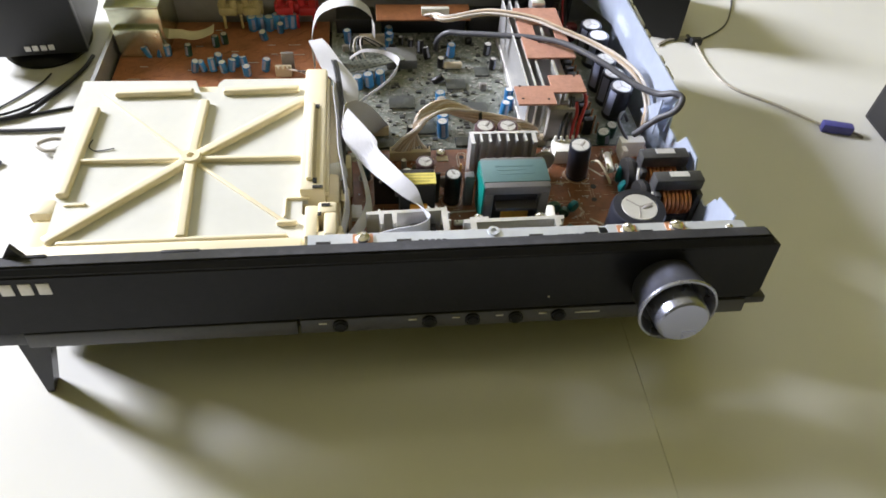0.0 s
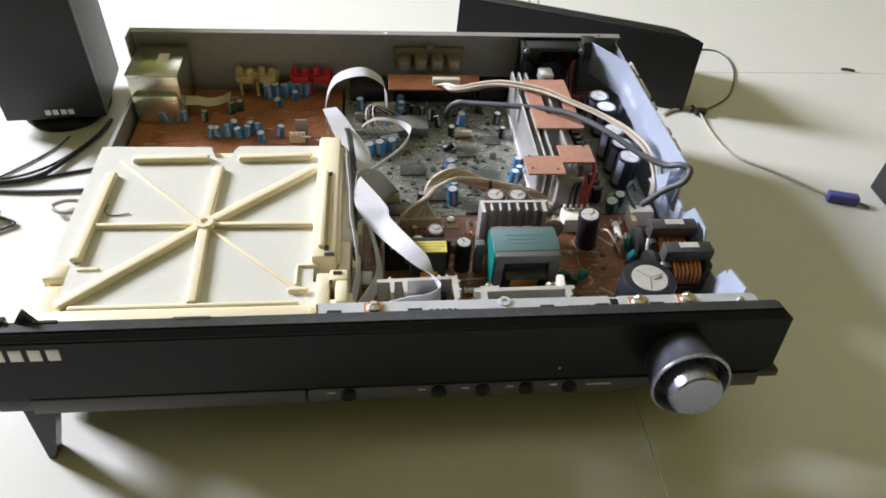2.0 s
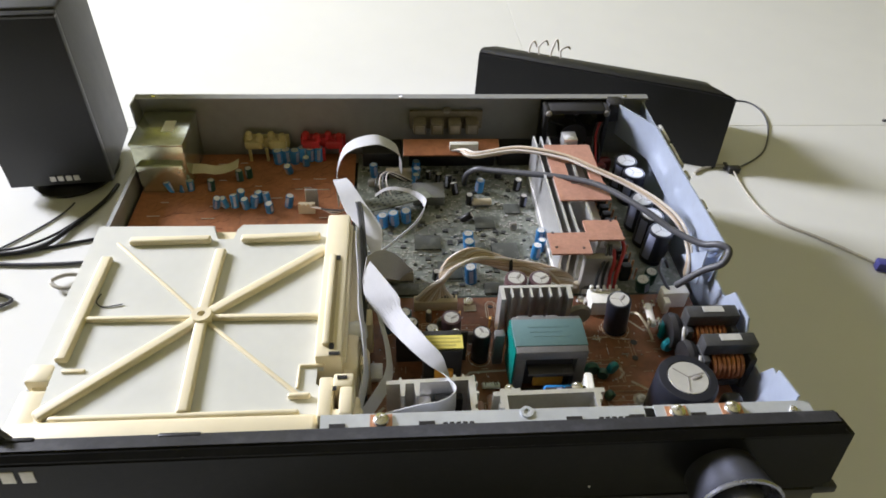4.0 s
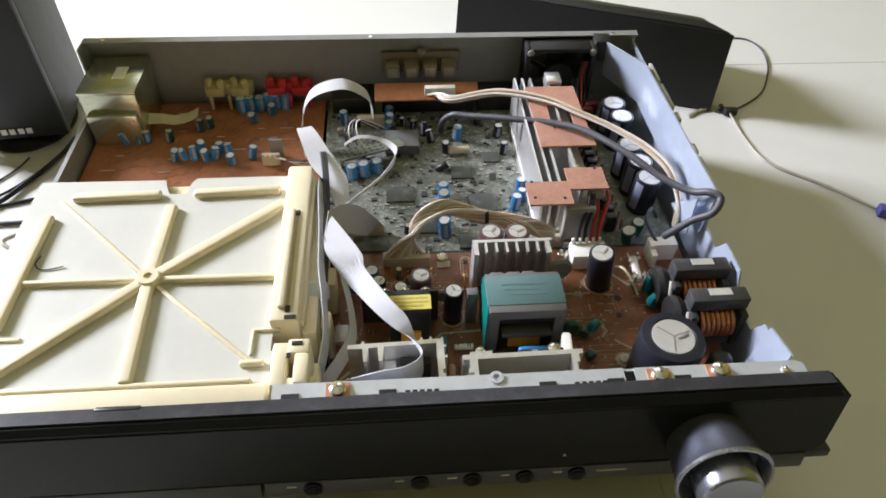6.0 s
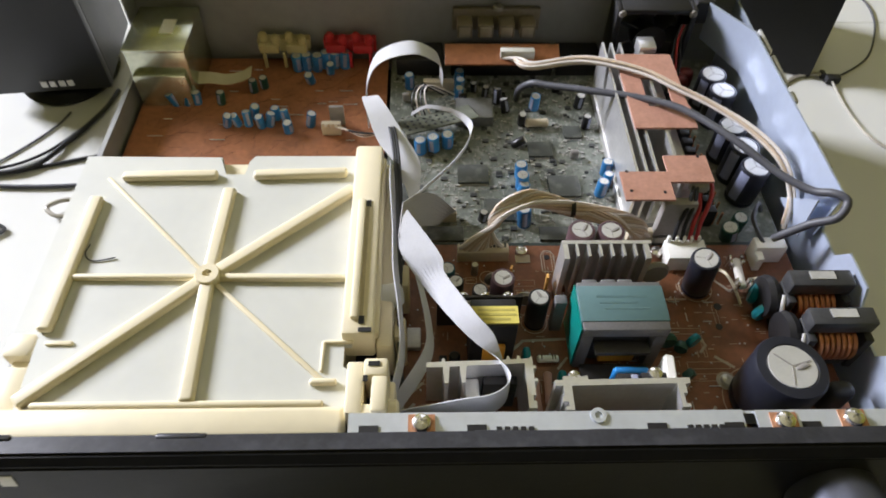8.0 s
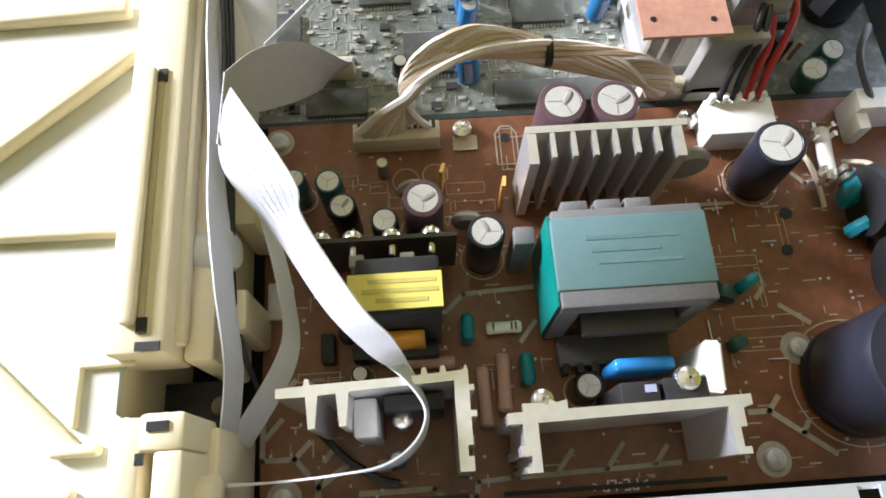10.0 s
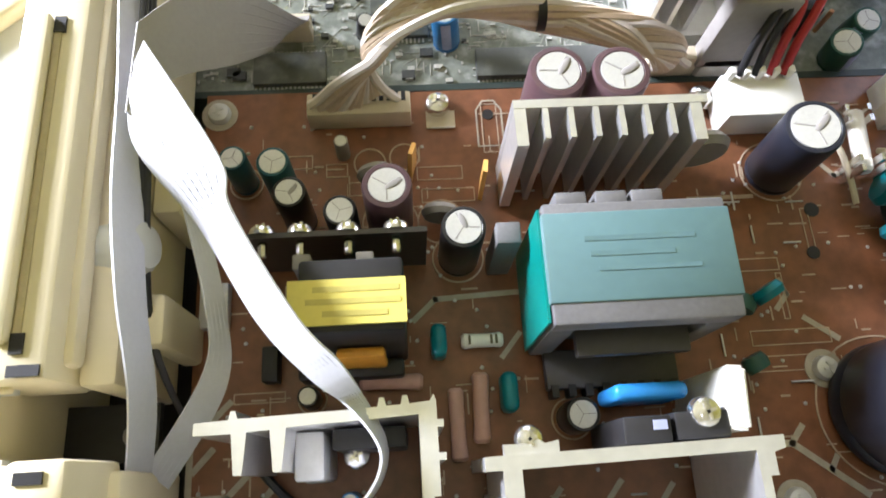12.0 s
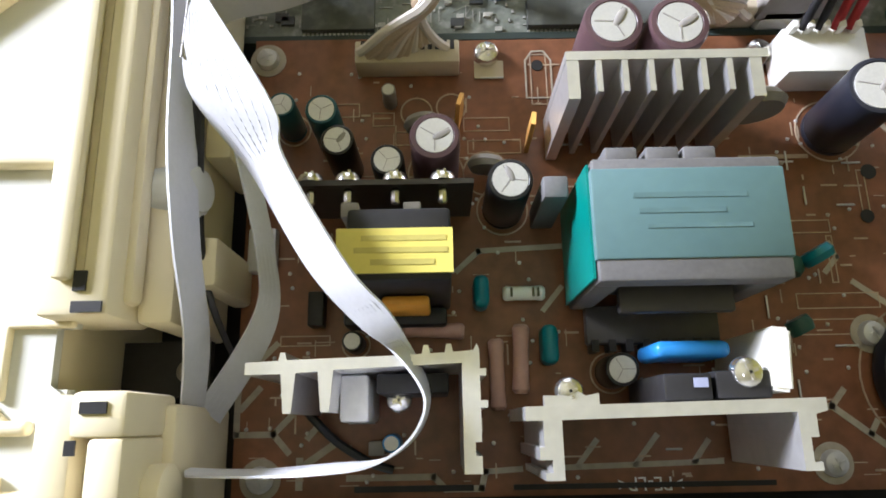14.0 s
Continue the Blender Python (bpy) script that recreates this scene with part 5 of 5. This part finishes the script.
    bm = boxes([(0.1240, 0.1280, 0.3200, 0.3415, 0.0520, 0.1045), (0.1760, 0.1800, 0.3200, 0.3415, 0.0520, 0.1045), (0.1280, 0.1760, 0.3200, 0.3415, 0.1005, 0.1045), (0.1280, 0.1760, 0.3200, 0.3415, 0.0520, 0.0560)], 0.0008)
    part("fan_frame", bm, DARK, FN)
    bm = bmesh.new()
    lathe(bm, [(0, 0), (0.011, 0), (0.012, 0.002), (0.012, 0.016), (0, 0.016)], 26, Matrix.Translation((0.152, 0.338, 0.078)) @ Matrix.Rotation(radians(90), 4, "X"))
    part("fan_hub", bm, DARK, FN)
    for k in range(7):
        bm = bmesh.new()
        bbox(bm, 0.010, 0.0225, -0.0060, 0.0060, -0.0004, 0.0004, m=Matrix.Translation((0.152, 0.331, 0.078)) @ Matrix.Rotation(2 * math.pi * k / 7, 4, "Y") @ Matrix.Rotation(radians(35), 4, "X"))
        part("fan_blade", bm, DARK, FN)
    for x, z in ((0.1275, 0.1015), (0.1765, 0.1015)):
        screw("screw", FN, x, 0.3205, z, 0.0028, GREYD, Matrix.Rotation(radians(90), 4, "X"))
    part("cable_clamp", boxes([(0.1790, 0.1930, 0.3250, 0.3400, 0.0900, 0.1075)], 0.002), DARK, FN)
rear_boards()

# ---- cables and ribbons ----
def cable(name, pts, r, material, label, category="cable", seg=8, group=""):
    bm = bmesh.new()
    tube(bm, pts, r, seg)
    return tagged(part(name, bm, material, angle=60), label, category, group)

def ribbon(name, left, right, material, label, th=0.00025, lines=0):
    bm = bmesh.new()
    strip(bm, left, right, th)
    top = tagged(part(name, bm, material, angle=60), label, "ribbon cable")
    if lines:
        L, R = smooth_path(left), smooth_path(right)
        for k in range(lines):
            f = (k + 1) / (lines + 1)
            q = bmesh.new()
            tube(q, [a + (b - a) * f for a, b in zip(L, R)][::4], 0.00029, 5, 2)
            part("conductor", q, material, top)
    return top

def cabling():
    ribbon("flat_ribbon_cable", [(-0.0205, 0.1326, 0.1045), (-0.0217, 0.117, 0.0990), (-0.0096, 0.1005, 0.0900), (0.0047, 0.0772, 0.0940), (0.0155, 0.065, 0.0935), (0.0235, 0.0585, 0.0935), (0.0290, 0.0500, 0.0945), (0.0265, 0.0425, 0.0970), (0.0190, 0.0375, 0.0985), (0.0080, 0.0360, 0.0980), (-0.0060, 0.0355, 0.0935), (-0.0200, 0.0355, 0.0880)],
           [(-0.0181, 0.1373, 0.1063), (-0.0015, 0.1098, 0.1043), (0.001, 0.0985, 0.1034), (0.0145, 0.0754, 0.1040), (0.0225, 0.0665, 0.1000), (0.0270, 0.0590, 0.0880), (0.0298, 0.0515, 0.0780), (0.0275, 0.0435, 0.0780), (0.0205, 0.0380, 0.0790), (0.0090, 0.0370, 0.0800), (-0.0080, 0.0360, 0.0790), (-0.0240, 0.0365, 0.0780)], RIB, "white flat ribbon cable looping over the power board", lines=7)
    ribbon("folded_ribbon_cable", [(-0.0225, 0.1225, 0.1020), (-0.0150, 0.136, 0.0940), (-0.0060, 0.150, 0.0780), (0.0000, 0.168, 0.0600), (-0.004, 0.178, 0.0585)],
           [(-0.0205, 0.1430, 0.1050), (-0.0130, 0.1540, 0.1000), (-0.0030, 0.1670, 0.0850), (0.0085, 0.1740, 0.0640), (0.010, 0.179, 0.0590)], RIBG, "grey folded flat ribbon cable plugged into the main board", lines=6)
    ribbon("narrow_ribbon_cable", [(-0.0140, 0.108, 0.0905), (-0.0090, 0.084, 0.085), (-0.0100, 0.070, 0.080), (-0.0240, 0.050, 0.072)], [(-0.0110, 0.108, 0.0850), (-0.0060, 0.085, 0.080), (-0.0065, 0.067, 0.074), (-0.0215, 0.046, 0.064)], RIB, "narrow white ribbon cable beside the disc deck", lines=4)
    ribbon("edge_ribbon_cable", [(-0.0285, 0.180, 0.0990), (-0.0280, 0.162, 0.1000), (-0.0258, 0.131, 0.100), (-0.0248, 0.105, 0.100), (-0.0220, 0.083, 0.100), (-0.0210, 0.063, 0.092), (-0.0270, 0.044, 0.075)], [(-0.0255, 0.180, 0.0900), (-0.0250, 0.162, 0.0900), (-0.0232, 0.131, 0.0910), (-0.0220, 0.105, 0.0900), (-0.0200, 0.083, 0.0890), (-0.0190, 0.063, 0.082), (-0.0255, 0.044, 0.065)], RIB, "thin pale ribbon cable standing on edge beside the deck")
    ribbon("arched_ribbon_cable", [(-0.0465, 0.262, 0.060), (-0.0475, 0.2740, 0.080), (-0.0390, 0.279, 0.0995), (-0.0190, 0.284, 0.1045), (-0.0040, 0.288, 0.0955), (0.0010, 0.300, 0.0780), (0.0015, 0.3060, 0.0580)],
           [(-0.0465, 0.2500, 0.060), (-0.0475, 0.2610, 0.080), (-0.0390, 0.2655, 0.0995), (-0.0170, 0.270, 0.1045), (-0.0030, 0.2750, 0.0955), (0.0030, 0.2880, 0.0780), (0.0035, 0.2960, 0.0580)], RIB, "white ribbon cable arching above the boards")
    ribbon("twisted_ribbon_cable", [(-0.0470, 0.268, 0.072), (-0.0490, 0.250, 0.086), (-0.0450, 0.232, 0.090), (-0.0370, 0.207, 0.0885), (-0.0260, 0.188, 0.0880), (-0.0175, 0.165, 0.083)],
           [(-0.0440, 0.262, 0.066), (-0.0400, 0.252, 0.086), (-0.0340, 0.239, 0.0900), (-0.0230, 0.216, 0.0880), (-0.0120, 0.1910, 0.0870), (-0.0125, 0.171, 0.080)], RIB, "white ribbon cable hanging forward over the main board")
    ribbon("looped_ribbon_cable", [(-0.0180, 0.264, 0.0620), (-0.0070, 0.261, 0.0710), (0.0090, 0.249, 0.0775), (0.0200, 0.2330, 0.0820), (0.0185, 0.2150, 0.0860), (0.0090, 0.1930, 0.0880), (-0.0130, 0.1620, 0.0920)],
           [(-0.0185, 0.2625, 0.0600), (-0.0075, 0.2595, 0.0690), (0.0085, 0.2475, 0.0750), (0.0185, 0.2325, 0.0760), (0.0175, 0.2145, 0.0800), (0.0085, 0.1922, 0.0855), (-0.0135, 0.1610, 0.0900)], RIB, "thin ribbon cable loop above the shield plate")
    # twisted beige loom
    W = thing("beige_wire_loom", (0.026, 0.1455, 0.061), "beige twisted wire loom arching between the circuit boards", "wires")
    spine = smooth_path([(0.0245, 0.1470, 0.0620), (0.0265, 0.1500, 0.0740), (0.0340, 0.1550, 0.0850), (0.0480, 0.1600, 0.0890), (0.0630, 0.1650, 0.0810), (0.0764, 0.1668, 0.0735), (0.0925, 0.1645, 0.0705), (0.1060, 0.1620, 0.0680), (0.1150, 0.1600, 0.0640), (0.1195, 0.1590, 0.0600)], 8)
    spread = [1.0 - 0.55 * min(1, i / 12) if i < len(spine) - 16 else 0.45 + 0.28 * max(0, (i - (len(spine) - 16)) / 16) for i in range(len(spine))]
    for k in range(13):
        f = (k - 6) / 6
        pts = []
        for i, p in enumerate(spine):
            ph = f * 2.6 + i * 0.10
            s = spread[i]
            pts.append(p + Vector((f * 0.0125 * (s - 0.40) / 0.60 + 0.0022 * math.cos(ph) * (1.75 - s), 0.0020 * math.sin(ph) * (1.75 - s) * 1.2, 0.0022 * math.sin(ph + f) * (1.75 - s))))
        bm = bmesh.new()
        tube(bm, pts[::2], 0.0013, 6, 3)
        part("wire", bm, WIREBE if k % 3 else WIREW, W)
    bm = bmesh.new()
    lathe(bm, [(0.0042, -0.0012), (0.0052, -0.0012), (0.0052, 0.0012), (0.0042, 0.0012), (0.0042, -0.0012)], 20, Matrix.Translation((0.0764, 0.1668, 0.0735)) @ Matrix.Rotation(radians(90), 4, "Y"))
    part("cable_tie", bm, WIREB, W)
    # beige bundle to the right wall
    W = thing("wire_bundle", (0.053, 0.308, 0.075), "beige wire bundle running over the heat sink", "wires")
    sp = [(0.0530, 0.3060, 0.0735), (0.0545, 0.2980, 0.0790), (0.0640, 0.2890, 0.0820), (0.0970, 0.2840, 0.0910), (0.1300, 0.2660, 0.0960), (0.1500, 0.2480, 0.0965), (0.1710, 0.2290, 0.0955), (0.1880, 0.2080, 0.0940), (0.1990, 0.1880, 0.0900), (0.2030, 0.1700, 0.080), (0.200, 0.158, 0.068)]
    for k in range(6):
        o = Vector((0.0012 * math.cos(k), 0.0018 * math.sin(k * 1.1), 0.0014 * math.cos(2 * k)))
        bm = bmesh.new()
        tube(bm, [Vector(p) + o * (1 + 0.5 * math.sin(i + k)) + Vector(((k - 2.5) * 0.0034 if i == 0 else 0, 0, 0)) for i, p in enumerate(sp)], 0.0011, 7)
        part("wire", bm, WIREBE if k % 2 else WIREW, W)
    cable("grey_power_cable", [(0.0560, 0.2900, 0.0520), (0.0570, 0.2860, 0.0640), (0.0640, 0.2800, 0.0740), (0.0740, 0.2740, 0.0770), (0.0980, 0.2600, 0.0840), (0.1300, 0.2410, 0.0925), (0.1500, 0.2230, 0.0980), (0.1710, 0.1950, 0.1000), (0.1880, 0.1720, 0.0980), (0.2010, 0.1560, 0.1000), (0.2085, 0.1480, 0.1060), (0.2130, 0.1420, 0.1060), (0.2080, 0.1360, 0.1000), (0.1990, 0.1400, 0.0900), (0.1880, 0.1450, 0.0720)], 0.0023, WIREG, "thick dark grey cable curving over the heat sink", seg=12)
    for k in range(2):
        cable("black_lead", [(0.1340 + k * 0.0045, 0.1490, 0.0660), (0.1350 + k * 0.004, 0.1530, 0.0740), (0.1400 + k * 0.003, 0.1600, 0.0840), (0.1430 + k * 0.002, 0.1680, 0.0890), (0.148, 0.1780, 0.0880), (0.152, 0.19, 0.080)], 0.0012, WIREB, "black lead from the white connector", "wire", 7)
        cable("red_lead", [(0.1430 + k * 0.0038, 0.1490, 0.0660), (0.1440 + k * 0.0040, 0.1540, 0.0740), (0.1470 + k * 0.0045, 0.1600, 0.0800), (0.1480 + k * 0.007, 0.1680, 0.0850), (0.1500 + k * 0.005, 0.1760, 0.0860), (0.1550, 0.186, 0.072)], 0.0013, WIRER, "red lead from the white connector", "wire", 7)
    blob(None, "lead_knot", 0.1415, 0.1530, 0.1670, 0.1740, 0.0840, 0.0910, GREYD)
    tagged(bpy.data.objects["lead_knot"], "grey tape knot holding the leads together", "tape")
    for k in range(3):
        cable("fan_lead", [(0.170 + 0.002 * k, 0.3190, 0.094), (0.1665 + 0.002 * k, 0.3120, 0.085), (0.165 + 0.003 * k, 0.3020, 0.074), (0.168, 0.290, 0.060)], 0.0009, WIRER if k == 1 else WIREB, "thin lead running from the cooling fan", "wire", 6)
    for k in range(3):
        cable("black_lead", [(-0.0340 + k * 0.0014, 0.236, 0.0800), (-0.0290 + k * 0.0015, 0.208, 0.0920), (-0.0245 + k * 0.0012, 0.163, 0.0945), (-0.0230 + k * 0.001, 0.120, 0.0925), (-0.0220, 0.080, 0.080), (-0.0200, 0.060, 0.056)], 0.0008, WIREB if k else WIREG, "thin black lead running beside the ribbon", "wire", 6)
    for k in range(4):
        cable("thin_lead", [(-0.0690 + k * 0.0020, 0.2530, 0.0580), (-0.0600, 0.2480, 0.0600), (-0.0500, 0.2400, 0.0620 + k * 0.001), (-0.0400, 0.2360, 0.0680)], 0.0007, WIREB if k % 2 else WIREW, "thin lead from the audio board", "wire", 6)
    for k in range(4):
        cable("thin_lead", [(-0.014 + k * 0.004, 0.262, 0.052), (-0.018 + k * 0.003, 0.272, 0.066), (-0.012 + k * 0.002, 0.285, 0.068), (0.004 + k * 0.003, 0.292, 0.054)], 0.0006, (WIREB, WIREW, WIREG, WIREW)[k], "thin lead looping above the main board", "wire", 6)
    cable("thin_lead", [(0.185, 0.146, 0.066), (0.180, 0.158, 0.074), (0.187, 0.170, 0.073), (0.195, 0.176, 0.060)], 0.0012, WIREG, "grey lead from the mains connector", "wire", 6)
cabling()

# ---- speakers and floor clutter ----
def speakers():
    S = thing("standing_speaker", (-0.300, 0.395, 0), "black satellite loudspeaker standing upright on the tiles", "speaker")
    M = Matrix.Translation((-0.3020, 0.3500, 0)) @ Matrix.Rotation(radians(6), 4, "Z")
    bm = bmesh.new()
    bbox(bm, -0.0465, 0.0405, 0.004, 0.085, 0.0130, 0.1740, bev=0.003, seg=3, m=M)
    part("cabinet", bm, SPKSIDE, S, "dark grey vinyl cabinet")
    bm = bmesh.new()
    bbox(bm, -0.0465, 0.0412, -0.004, 0.0045, 0.0130, 0.1720, bev=0.0015, seg=2, m=M)
    g = part("grille", bm, SPK, S, "black cloth front grille")
    bm = bmesh.new()
    bbox(bm, -0.0468, 0.0414, -0.0048, 0.0, 0.1685, 0.1700, m=M)
    part("grille_trim", bm, STRIP, g)
    for x0 in (-0.0105, -0.0040, 0.0030, 0.0095):
        bm = bmesh.new()
        bbox(bm, x0, x0 + 0.0046, -0.0050, -0.0036, 0.0182, 0.0234, m=M)
        part("brand_mark", bm, SILVER, S, "silver mark block")
    bm = bmesh.new()
    lathe(bm, [(0, 0), (0.040, 0), (0.042, 0.003), (0.038, 0.008), (0.030, 0.013), (0, 0.013)], 36, M @ Matrix.Translation((-0.003, 0.036, 0)) @ Matrix.Diagonal((0.95, 1.05, 1, 1)))
    part("stand_base", bm, BLACK, S, "glossy black oval base")
    # speaker lying behind
    L = thing("lying_speaker", (0.20, 0.47, 0), "black loudspeaker lying on its side on the tiles behind the receiver", "speaker")
    ax = Vector((0.934, -0.358, 0)).normalized()
    dp = Vector((0.358, 0.934, 0)).normalized()
    o = Vector((0.3240, 0.3800, 0))
    prof = [(0.0, 0.0), (0.011, 0.077), (0.021, 0.079), (0.090, 0.050), (0.096, 0.0)]
    bm = bmesh.new()
    rings = []
    for s, zz in ((-0.259, 1.0), (-0.036, 1.0), (0.0, 0.985)):
        rings.append([bm.verts.new(o + ax * (s - (0.022 if (zz < 1 and d > 0.02) else 0)) + dp * d + Vector((0, 0, z * zz))) for d, z in prof])
    for a, b in zip(rings, rings[1:]):
        for k in range(5):
            bm.faces.new((a[k], a[(k + 1) % 5], b[(k + 1) % 5], b[k]))
    bm.faces.new(rings[0][::-1]); bm.faces.new(rings[-1])
    bmesh.ops.bevel(bm, geom=bm.edges[:], offset=0.0015, segments=2, affect="EDGES")
    part("cabinet", bm, SPK, L, "black cabinet with a sloping face")
    for s in (-0.02, -0.165):
        q = bmesh.new()
        bmesh.ops.create_icosphere(q, subdivisions=1, radius=0.0011, matrix=Matrix.Translation(o + ax * s + dp * 0.0115 + Vector((0, 0, 0.0725))))
        part("screw_head", q, STEEL, L)
    for k in range(4):
        q = bmesh.new()
        p = o + ax * (-0.215 + 0.012 * k) + dp * 0.060 + Vector((0, 0, 0.060))
        tube(q, [p, p + Vector((0.002 - 0.003 * (k % 2), 0.003, 0.010)), p + Vector((0.006, 0.004, 0.014 + 0.003 * (k % 3))), p + Vector((0.009, 0.003, 0.008 + 0.004 * (k % 2)))], 0.0010, 6)
        part("terminal_wire", q, WIREW, L, "clear wire ends at the terminals")
    # dark box at the far side
    E = thing("black_box_speaker", (0.510, 0.20, 0), "plain black loudspeaker box standing on the tiles", "speaker")
    bm = bmesh.new()
    bbox(bm, 0.4660, 0.5600, 0.150, 0.2500, 0.0, 0.0700, bev=0.002, seg=2)
    part("cabinet", bm, SPK, E)
    bm = bmesh.new()
    bbox(bm, 0.4640, 0.4661, 0.155, 0.2450, 0.004, 0.0660, bev=0.0006, seg=1)
    part("grille", bm, SPK, E)
    # clear wire with a blue plug
    W = thing("speaker_wire", (0.33, 0.386, 0), "clear two-core speaker wire with a violet-blue plug lying on the tiles", "cable")
    for d in (0, 0.0019):
        bm = bmesh.new()
        tube(bm, [(0.300, 0.372 + d, 0.0012), (0.312, 0.380 + d, 0.0014), (0.328, 0.383 + d, 0.003), (0.338, 0.376 + d, 0.0045), (0.341, 0.358 + d, 0.0013), (0.341, 0.335 + d, 0.0013), (0.345, 0.308 + d, 0.0013), (0.357, 0.290 + d, 0.0013), (0.378, 0.273 + d, 0.0014), (0.394, 0.255 + d, 0.003), (0.412, 0.2345 + d * 0.5, 0.004)], 0.0010, 7)
        part("core", bm, WIREC, W)
    bm = bmesh.new()
    tube(bm, [(0.340, 0.378, 0.004), (0.356, 0.386, 0.0012), (0.388, 0.411, 0.0012), (0.413, 0.456, 0.0012), (0.421, 0.492, 0.0012), (0.413, 0.514, 0.0012), (0.392, 0.518, 0.0012), (0.372, 0.508, 0.006)], 0.0009, 7)
    part("tail", bm, WIREG, W)
    bm = bmesh.new()
    bbox(bm, 0.3350, 0.3470, 0.3720, 0.3790, 0.0005, 0.0070, bev=0.001, m=None)
    bbox(bm, 0.3330, 0.3370, 0.3780, 0.3860, 0.0005, 0.0060, bev=0.001)
    part("knot", bm, WIREB, W, "black tape knot")
    a, b = Vector((0.4120, 0.2320, 0.0048)), Vector((0.4380, 0.2250, 0.0048))
    bm = bmesh.new()
    bbox(bm, -0.0138, 0.0138, -0.0046, 0.0046, -0.0046, 0.0046, bev=0.0016, seg=2, m=Matrix.Translation((a + b) / 2) @ Matrix.Rotation(math.atan2(b.y - a.y, b.x - a.x), 4, "Z"))
    pl = part("plug", bm, BLUEPL, W, "violet-blue plastic plug")
    bm = bmesh.new()
    tube(bm, [b + Vector((0, 0, -0.002)), b + Vector((0.006, -0.004, -0.003)), b + Vector((0.010, -0.006, -0.0045))], 0.0014, 7)
    part("plug_pin", bm, GREYD, pl)
    # cables on the left
    cable("black_cable", [(-0.62, 0.300, 0.003), (-0.50, 0.268, 0.003), (-0.400, 0.262, 0.003), (-0.352, 0.263, 0.003), (-0.304, 0.270, 0.003), (-0.283, 0.300, 0.003), (-0.267, 0.335, 0.003), (-0.262, 0.36, 0.003)], 0.0019, WIREB, "black cable lying on the tiles beside the speaker", seg=10)
    cable("black_cable", [(-0.60, 0.330, 0.002), (-0.42, 0.285, 0.002), (-0.340, 0.270, 0.002), (-0.300, 0.285, 0.002), (-0.272, 0.325, 0.002)], 0.0012, WIREB, "black cable lying on the tiles beside the speaker")
    cable("thin_black_wire", [(-0.60, 0.250, 0.002), (-0.43, 0.255, 0.002), (-0.346, 0.254, 0.002), (-0.300, 0.252, 0.002), (-0.258, 0.254, 0.002), (-0.222, 0.262, 0.002)], 0.0016, WIREG, "thin dark wire lying on the tiles")
    cable("thin_black_wire", [(-0.60, 0.245, 0.0015), (-0.43, 0.262, 0.0015), (-0.346, 0.263, 0.0015), (-0.300, 0.272, 0.0015), (-0.258, 0.284, 0.0015), (-0.222, 0.288, 0.0015)], 0.0014, WIREB, "thin dark wire lying on the tiles")
    cable("thin_black_wire", [(-0.345, 0.262, 0.001), (-0.318, 0.292, 0.001), (-0.300, 0.318, 0.001), (-0.294, 0.335, 0.001)], 0.0008, WIREG, "hair-thin wire lying on the tiles")
    cable("wire_loop", [(-0.236, 0.236, 0.002), (-0.252, 0.237, 0.003), (-0.266, 0.236, 0.005), (-0.275, 0.228, 0.006), (-0.266, 0.221, 0.005), (-0.252, 0.224, 0.004), (-0.238, 0.233, 0.002)], 0.0017, WIREC, "small clear wire loop lying on the tiles")
    G = thing("jack_plug", (-0.331, 0.224, 0), "grey jack plug with a curled wire lying on the tiles", "plug")
    rod(G, "plug_body", (-0.350, 0.229, 0.007), (-0.324, 0.222, 0.007), 0.0065, GREYD, 1.0, 18)
    rod(G, "plug_tip", (-0.324, 0.222, 0.007), (-0.312, 0.219, 0.006), 0.003, STEEL, 1.0, 14)
    bm = bmesh.new()
    tube(bm, [(-0.350, 0.229, 0.007), (-0.375, 0.222, 0.004), (-0.385, 0.200, 0.002), (-0.350, 0.190, 0.002), (-0.318, 0.200, 0.002), (-0.300, 0.211, 0.002), (-0.312, 0.217, 0.004)], 0.0014, 7)
    part("lead", bm, WIREG, G)
    cable("wire_scrap", [(0.556, 0.473, 0.001), (0.563, 0.471, 0.002), (0.571, 0.469, 0.001)], 0.0016, WIREG, "tiny dark wire scrap on the tiles", "scrap")
    cable("wire_scrap", [(0.030, -0.112, 0.001), (0.033, -0.109, 0.002), (0.036, -0.110, 0.001)], 0.0009, WIREB, "tiny dark wire scrap on the tiles", "scrap")
speakers()
